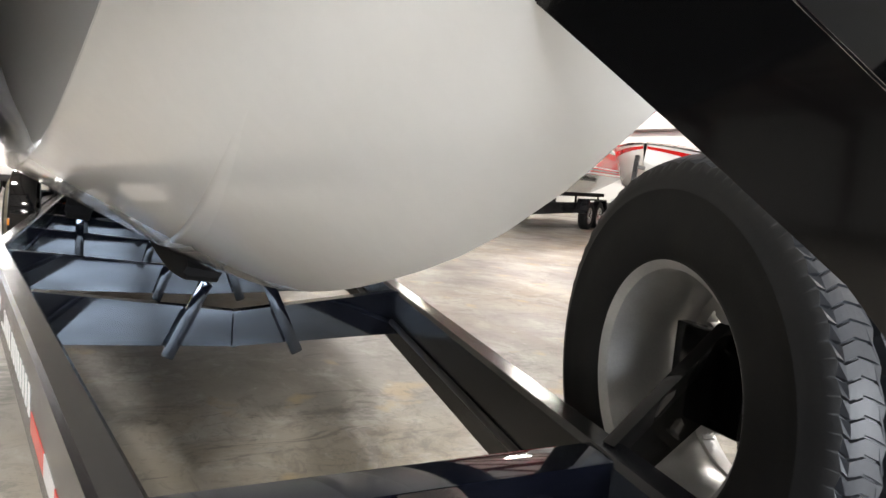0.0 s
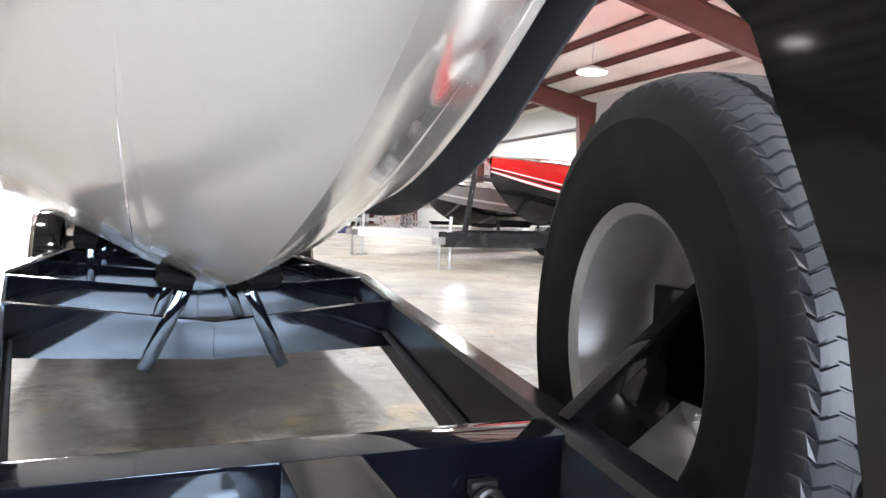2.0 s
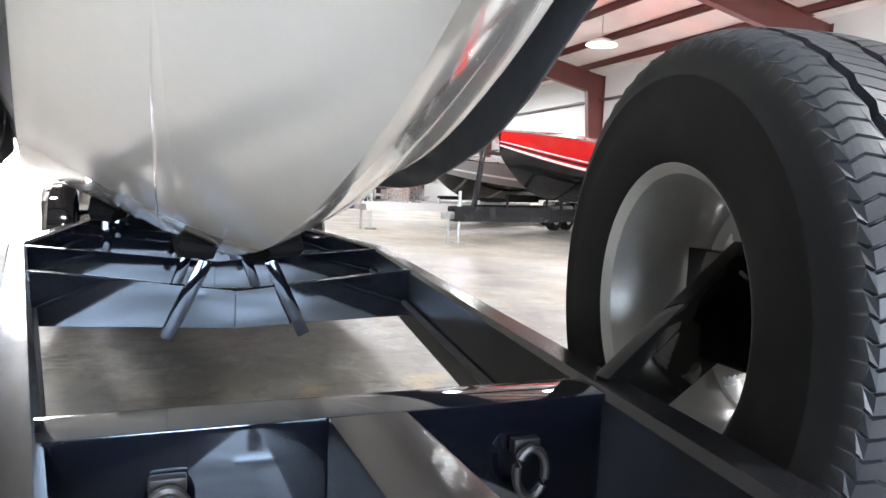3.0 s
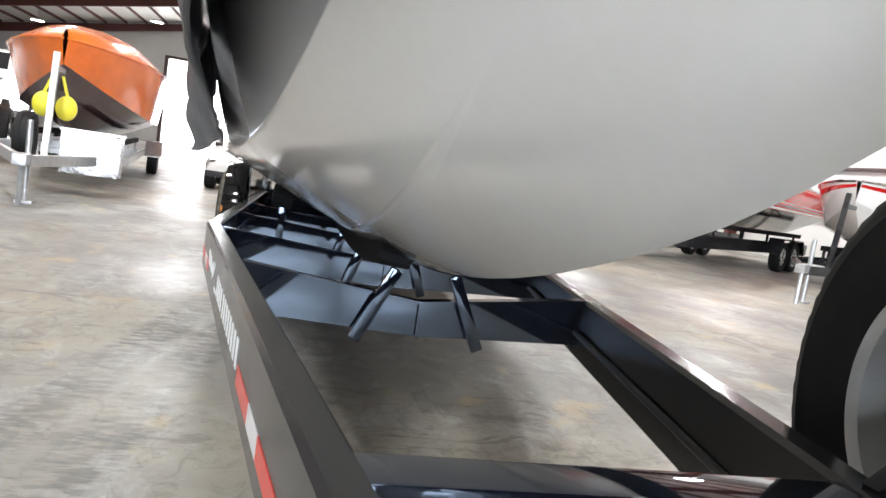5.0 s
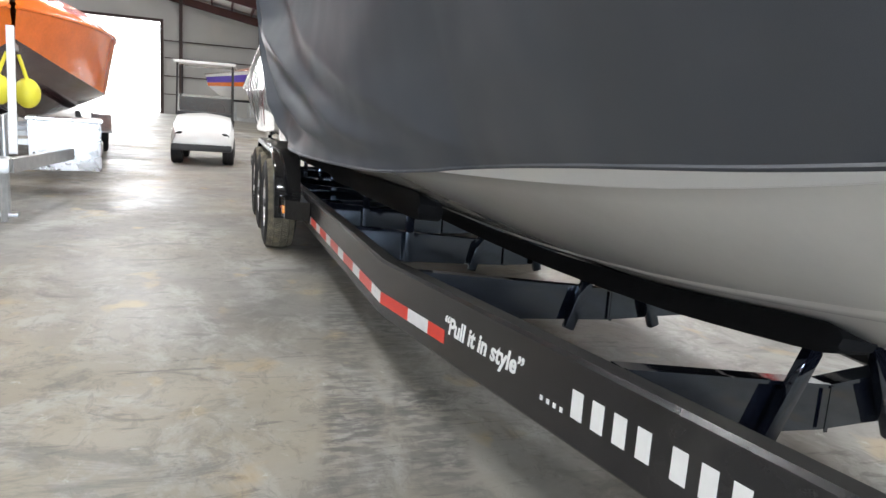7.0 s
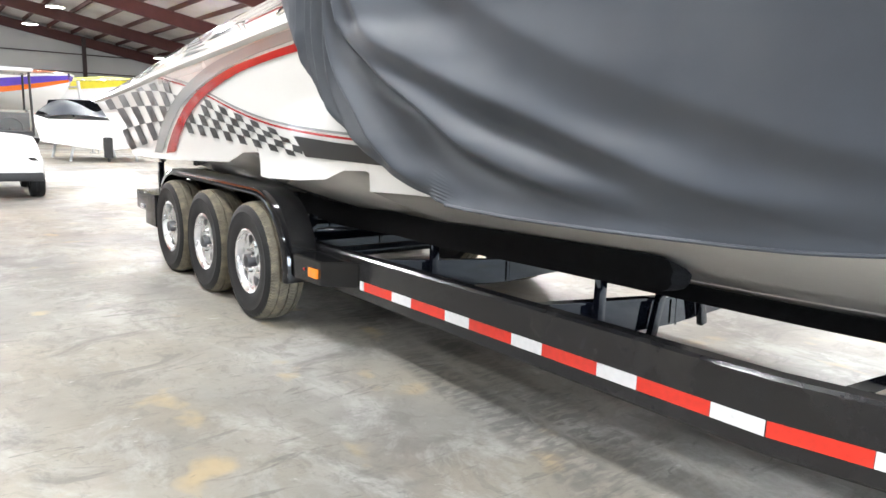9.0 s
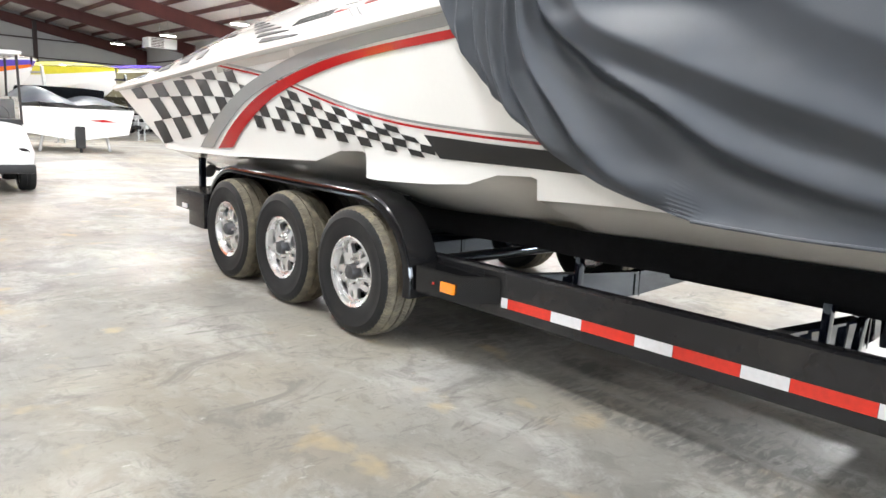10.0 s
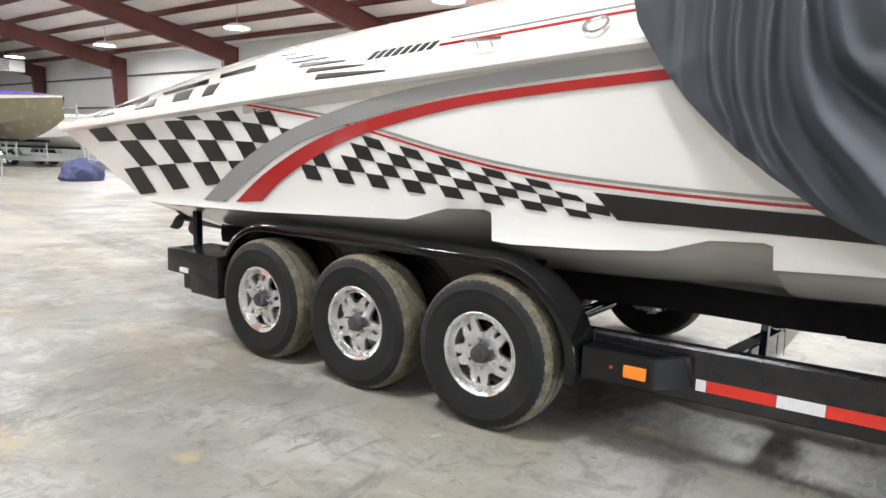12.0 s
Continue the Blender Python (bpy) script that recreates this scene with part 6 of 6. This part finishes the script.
def runabout():
    """A low white runabout on stands: flat transom, cockpit under dark covers, low windscreen. The stem is at the origin; +y runs aft."""
    t = thing("runabout", "low white runabout with dark cockpit covers, standing on steel stands", "boat", "craft stored in the hall")
    rows = hull_sections(5.4, 2.3, 0.22, 0.36, 0.84, 0.4)
    for s in (-1, 1):
        bm = bmesh.new()
        loft(bm, [[(s * bc * u, y, zk + (zc - zk) * u) for u in np.linspace(0, 1, 5)] + [(s * (bc + (bs - bc) * u), y, zc + (zs - zc) * u) for u in np.linspace(0.2, 1, 5)] for y, zk, bc, zc, bs, zs in rows])
        part("hull", bm, M["gelcoat"], t, smooth=True)
        for y in (1.6, 4.9):
            bm = bmesh.new()
            tube(bm, [(s * 0.62, y, 0.36), (s * 0.70, y, 0.0)], 0.03, 8)
            part("stand", bm, M["galv"], t)
    y, zk, bc, zc, bs, zs = rows[-1]
    bm = bmesh.new()
    prism(bm, [(0, zk), (bc, zc), (bs, zs), (-bs, zs), (-bc, zc)], y - 0.004, y + 0.04, "y")
    part("transom", bm, M["gelcoat"], t)
    bm = bmesh.new()
    prism(bm, [(-0.78, 0.60), (-0.5, 0.645), (-0.2, 0.62), (-0.45, 0.59)], y + 0.042, y + 0.046, "y")
    part("red_flash", bm, M["stripe_red"], t)
    bm = bmesh.new()
    box(bm, (-0.09, y + 0.0405, 0.08), (0.09, y + 0.22, 0.5), 0.03)
    tube(bm, [(0, y + 0.13, 0.1), (0, y + 0.13, 0.0)], 0.03, 8)
    part("drive_leg", bm, M["black_plastic"], t, smooth=True)
    bm = bmesh.new()
    loft(bm, [[(bs * v, y, zs + 0.08 * (1 - v * v)) for v in np.linspace(-1, 1, 7)] for y, zk, bc, zc, bs, zs in rows[:14]])
    part("foredeck", bm, M["gelcoat"], t, smooth=True)
    for x0, x1, peak in ((-1.12, 0.02, 1.10), (0.03, 1.12, 1.24)):
        bm = bmesh.new()
        loft(bm, [[(x0 + (x1 - x0) * u, yy, 0.9 + (top - 0.9) * math.sin(math.pi * (0.08 + 0.84 * u)) + 0.02 * noise.noise((u * 4, yy * 2, 1))) for u in np.linspace(0, 1, 9)] for yy, top in ((2.8, 0.96), (3.3, peak), (4.2, peak - 0.06), (5.0, peak - 0.14), (5.38, 0.93))])
        part("cockpit_cover", bm, M["cover"], t, "dark grey cloth cockpit cover", smooth=True)
    bm = bmesh.new()
    loft(bm, [[(-0.95, 2.9, 0.92), (-0.5, 2.6, 0.95), (0.5, 2.6, 0.95), (0.95, 2.9, 0.92)], [(-0.9, 3.3, 1.22), (-0.5, 3.05, 1.25), (0.5, 3.05, 1.25), (0.9, 3.3, 1.22)]])
    part("windscreen", bm, M["dark_glass"], t, smooth=True)
    return t


ra = runabout()
ra.matrix_basis = pose(1.15, 24.1, 0, 0, 0, 184) @ Matrix.Diagonal((1.25, 0.62, 1.36, 1))


def golf_cart():
    t = thing("golf_cart", "white golf cart with a flat roof, parked facing the lane", "golf cart")
    for s in (-1, 1):
        for y, r in ((0.0, 0.23), (1.65, 0.23)):
            loose_wheel(t, s * 0.47, y, r, r, 0.2, M["wheel_silver"], s)
    bm = bmesh.new()
    rows = []
    for y, zl, zh, w in ((-0.42, 0.36, 0.50, 0.40), (-0.38, 0.30, 0.60, 0.50), (-0.2, 0.34, 0.74, 0.56), (0.1, 0.42, 0.86, 0.56), (0.38, 0.40, 0.95, 0.54), (0.46, 0.40, 0.95, 0.54)):
        rows.append([(-w, y, zl), (-w * 1.02, y, (zl + zh) / 2), (-w * 0.92, y, zh - 0.04), (-w * 0.6, y, zh + 0.0), (0, y, zh + 0.03), (w * 0.6, y, zh), (w * 0.92, y, zh - 0.04), (w * 1.02, y, (zl + zh) / 2), (w, y, zl)])
    loft(bm, rows, closed=True, cap=True)
    part("front_cowl", bm, M["cart_white"], t, smooth=True)
    bm = bmesh.new()
    box(bm, (-0.54, -0.45, 0.27), (0.54, -0.30, 0.40), 0.04)
    box(bm, (-0.56, 0.2, 0.25), (0.56, 1.9, 0.34), 0.03)
    part("bumper", bm, M["black_plastic"], t, smooth=True)
    for s in (-1, 1):
        bm = bmesh.new()
        bmesh.ops.create_uvsphere(bm, u_segments=16, v_segments=10, radius=0.1, matrix=Matrix.Translation((s * 0.39, -0.33, 0.56)) @ Matrix.Diagonal((1.0, 0.5, 0.62, 1)))
        part("headlight", bm, M["dark_glass"], t, smooth=True)
    bm = bmesh.new()
    box(bm, (-0.56, 0.95, 0.34), (0.56, 1.95, 0.66), 0.05)
    part("rear_body", bm, M["cart_white"], t, smooth=True)
    bm = bmesh.new()
    box(bm, (-0.53, 0.92, 0.66), (0.53, 1.42, 0.78), 0.05)
    box(bm, (-0.53, 1.38, 0.80), (0.53, 1.48, 1.2), 0.04)
    part("seat", bm, M["black_plastic"], t, smooth=True)
    for s in (-1, 1):
        for ends in ([(s * 0.52, 0.42, 0.92), (s * 0.52, 0.62, 1.92)], [(s * 0.52, 1.85, 0.66), (s * 0.52, 1.75, 1.92)]):
            bm = bmesh.new()
            tube(bm, ends, 0.018, 8)
            part("roof_post", bm, M["black_plastic"], t, smooth=True)
    bm = bmesh.new()
    box(bm, (-0.58, 0.5, 1.92), (0.58, 2.0, 1.98), 0.03)
    part("roof", bm, M["cart_white"], t, smooth=True)
    bm = bmesh.new()
    loft(bm, [[(-0.5, 0.44, 0.95), (0.5, 0.44, 0.95)], [(-0.5, 0.54, 1.32), (0.5, 0.54, 1.32)]])
    part("windscreen", bm, M["glass"], t)
    bm = bmesh.new()
    pts = [(0.22 + 0.17 * math.cos(a), 0.66 + 0.05 * math.sin(a), 1.03 + 0.15 * math.sin(a)) for a in np.linspace(0, 2 * math.pi, 25)]
    tube(bm, pts, 0.014, 8)
    tube(bm, [(0.22, 0.66, 1.03), (0.22, 0.48, 0.85)], 0.02, 8)
    part("steering_wheel", bm, M["black_plastic"], t, smooth=True)
    bm = bmesh.new()
    box(bm, (-0.52, 0.42, 0.86), (0.52, 0.60, 0.99), 0.03)
    part("dashboard", bm, M["black_plastic"], t, smooth=True)
    return t


cart = golf_cart()
cart.matrix_basis = pose(-1.92, 12.1, 0, 0, 0, -2)


def pickup():
    t = thing("pickup_truck", "white off-road pickup with chrome bumper and large tyres", "truck")
    for s in (-1, 1):
        for y in (0.95, 4.5):
            loose_wheel(t, s * 0.86, y, 0.52, 0.52, 0.36, M["chrome"], s)
    prof = [(0.0, 0.62), (0.0, 1.08), (0.15, 1.16), (1.45, 1.24), (2.05, 1.82), (2.6, 1.9), (3.6, 1.88), (3.85, 1.3), (5.6, 1.28), (5.62, 0.62), (5.0, 0.6), (4.95, 0.85), (4.1, 0.85), (4.0, 0.58), (1.5, 0.58), (1.42, 0.85), (0.5, 0.85), (0.42, 0.62)]
    bm = bmesh.new()
    prism(bm, prof, -0.9, 0.9, "x")
    bmesh.ops.bevel(bm, geom=[e for e in bm.edges if abs(e.verts[0].co.x - e.verts[1].co.x) < 0.01], offset=0.06, segments=3, affect="EDGES")
    part("body", bm, M["cart_white"], t, smooth=True)
    bm = bmesh.new()
    box(bm, (-0.95, -0.16, 0.52), (0.95, 0.03, 0.74), 0.04)
    part("front_bumper", bm, M["chrome"], t, smooth=True)
    bm = bmesh.new()
    for z in (0.82, 0.89, 0.96, 1.03):
        box(bm, (-0.5, -0.03, z), (0.5, 0.01, z + 0.035), 0.006)
    part("grille", bm, M["chrome"], t)
    for s in (-1, 1):
        bm = bmesh.new()
        bmesh.ops.create_uvsphere(bm, u_segments=16, v_segments=10, radius=0.11, matrix=Matrix.Translation((s * 0.68, -0.005, 0.95)) @ Matrix.Diagonal((1, 0.35, 1, 1)))
        part("headlight", bm, M["glass"], t, smooth=True)
        bm = bmesh.new()
        prism(bm, [(1.72, 1.28), (2.12, 1.74), (2.62, 1.80), (2.62, 1.28)], s * 0.905 - 0.006, s * 0.905 + 0.006, "x")
        prism(bm, [(2.72, 1.28), (2.72, 1.80), (3.5, 1.79), (3.68, 1.30)], s * 0.905 - 0.006, s * 0.905 + 0.006, "x")
        part("side_window", bm, M["dark_glass"], t)
        bm = bmesh.new()
        bar(bm, (s * 1.0, 1.5, 0.42), (s * 1.0, 4.0, 0.42), 0.1, 0.06)
        part("side_step", bm, M["chrome"], t)
    bm = bmesh.new()
    loft(bm, [[(-0.78, 1.5, 1.285), (0.78, 1.5, 1.285)], [(-0.74, 2.02, 1.80), (0.74, 2.02, 1.80)]])
    part("windscreen", bm, M["dark_glass"], t)
    return t


truck = pickup()
for piece in truck.children:
    if not piece.name.startswith("wheel"):
        piece.matrix_basis = Matrix.Translation((0, 0, 0.42))
bm = bmesh.new()
box(bm, (-0.5, 0.3, 0.72), (-0.4, 5.4, 0.86), 0.01)
box(bm, (0.4, 0.3, 0.72), (0.5, 5.4, 0.86), 0.01)
for y in (0.4, 2.6, 5.2):
    box(bm, (-0.5, y, 0.74), (0.5, y + 0.12, 0.84), 0.01)
for y in (0.95, 4.5):
    tube(bm, [(-0.72, y, 0.52), (0.72, y, 0.52)], 0.06, 10)
    for s in (-1, 1):
        tube(bm, [(s * 0.45, y, 0.5), (s * 0.45, y, 0.8)], 0.05, 10)
part("chassis", bm, M["dark_metal"], truck, "dark metal chassis with lifted suspension", smooth=True)
truck.matrix_basis = pose(-7.35, 11.6, 0, 0, 0, 12)

# wall heater under the eave
HEAT = ((11.0, 44.0, 4.82), (12.7, 45.1, 5.42))
bm = bmesh.new()
box(bm, HEAT[0], HEAT[1], 0.03)
heater = solid("unit_heater", bm, M["cart_white"], "white unit heater hanging near the side wall", "heater", smooth=True)
part("louvre", boxes(*[((11.15, 43.96, 4.87 + 0.09 * k), (11.9, 43.998, 4.915 + 0.09 * k)) for k in range(6)]), M["dark_steel"], heater)
bm = bmesh.new()
tube(bm, [(11.85, 44.5, 5.40), (11.85, 44.5, roof_z(11.85) - 0.02)], 0.02, 8)
part("hanger", bm, M["galv"], heater)

bm = bmesh.new()
bmesh.ops.create_icosphere(bm, subdivisions=4, radius=1.0)
for v in bm.verts:
    n = 0.18 * noise.noise(v.co * 2.2) + 0.08 * noise.noise(v.co * 5)
    v.co = Vector((v.co.x * 0.75, v.co.y * 0.5, max(0, v.co.z * 0.5 + 0.2))) * (1 + n)
tarp = solid("tarpaulin", bm, M["tarp_blue"], "crumpled blue tarpaulin bundle on the floor", "tarpaulin", smooth=True)
tarp.matrix_basis = pose(6.5, 24.6, 0, 0, 0, 20)
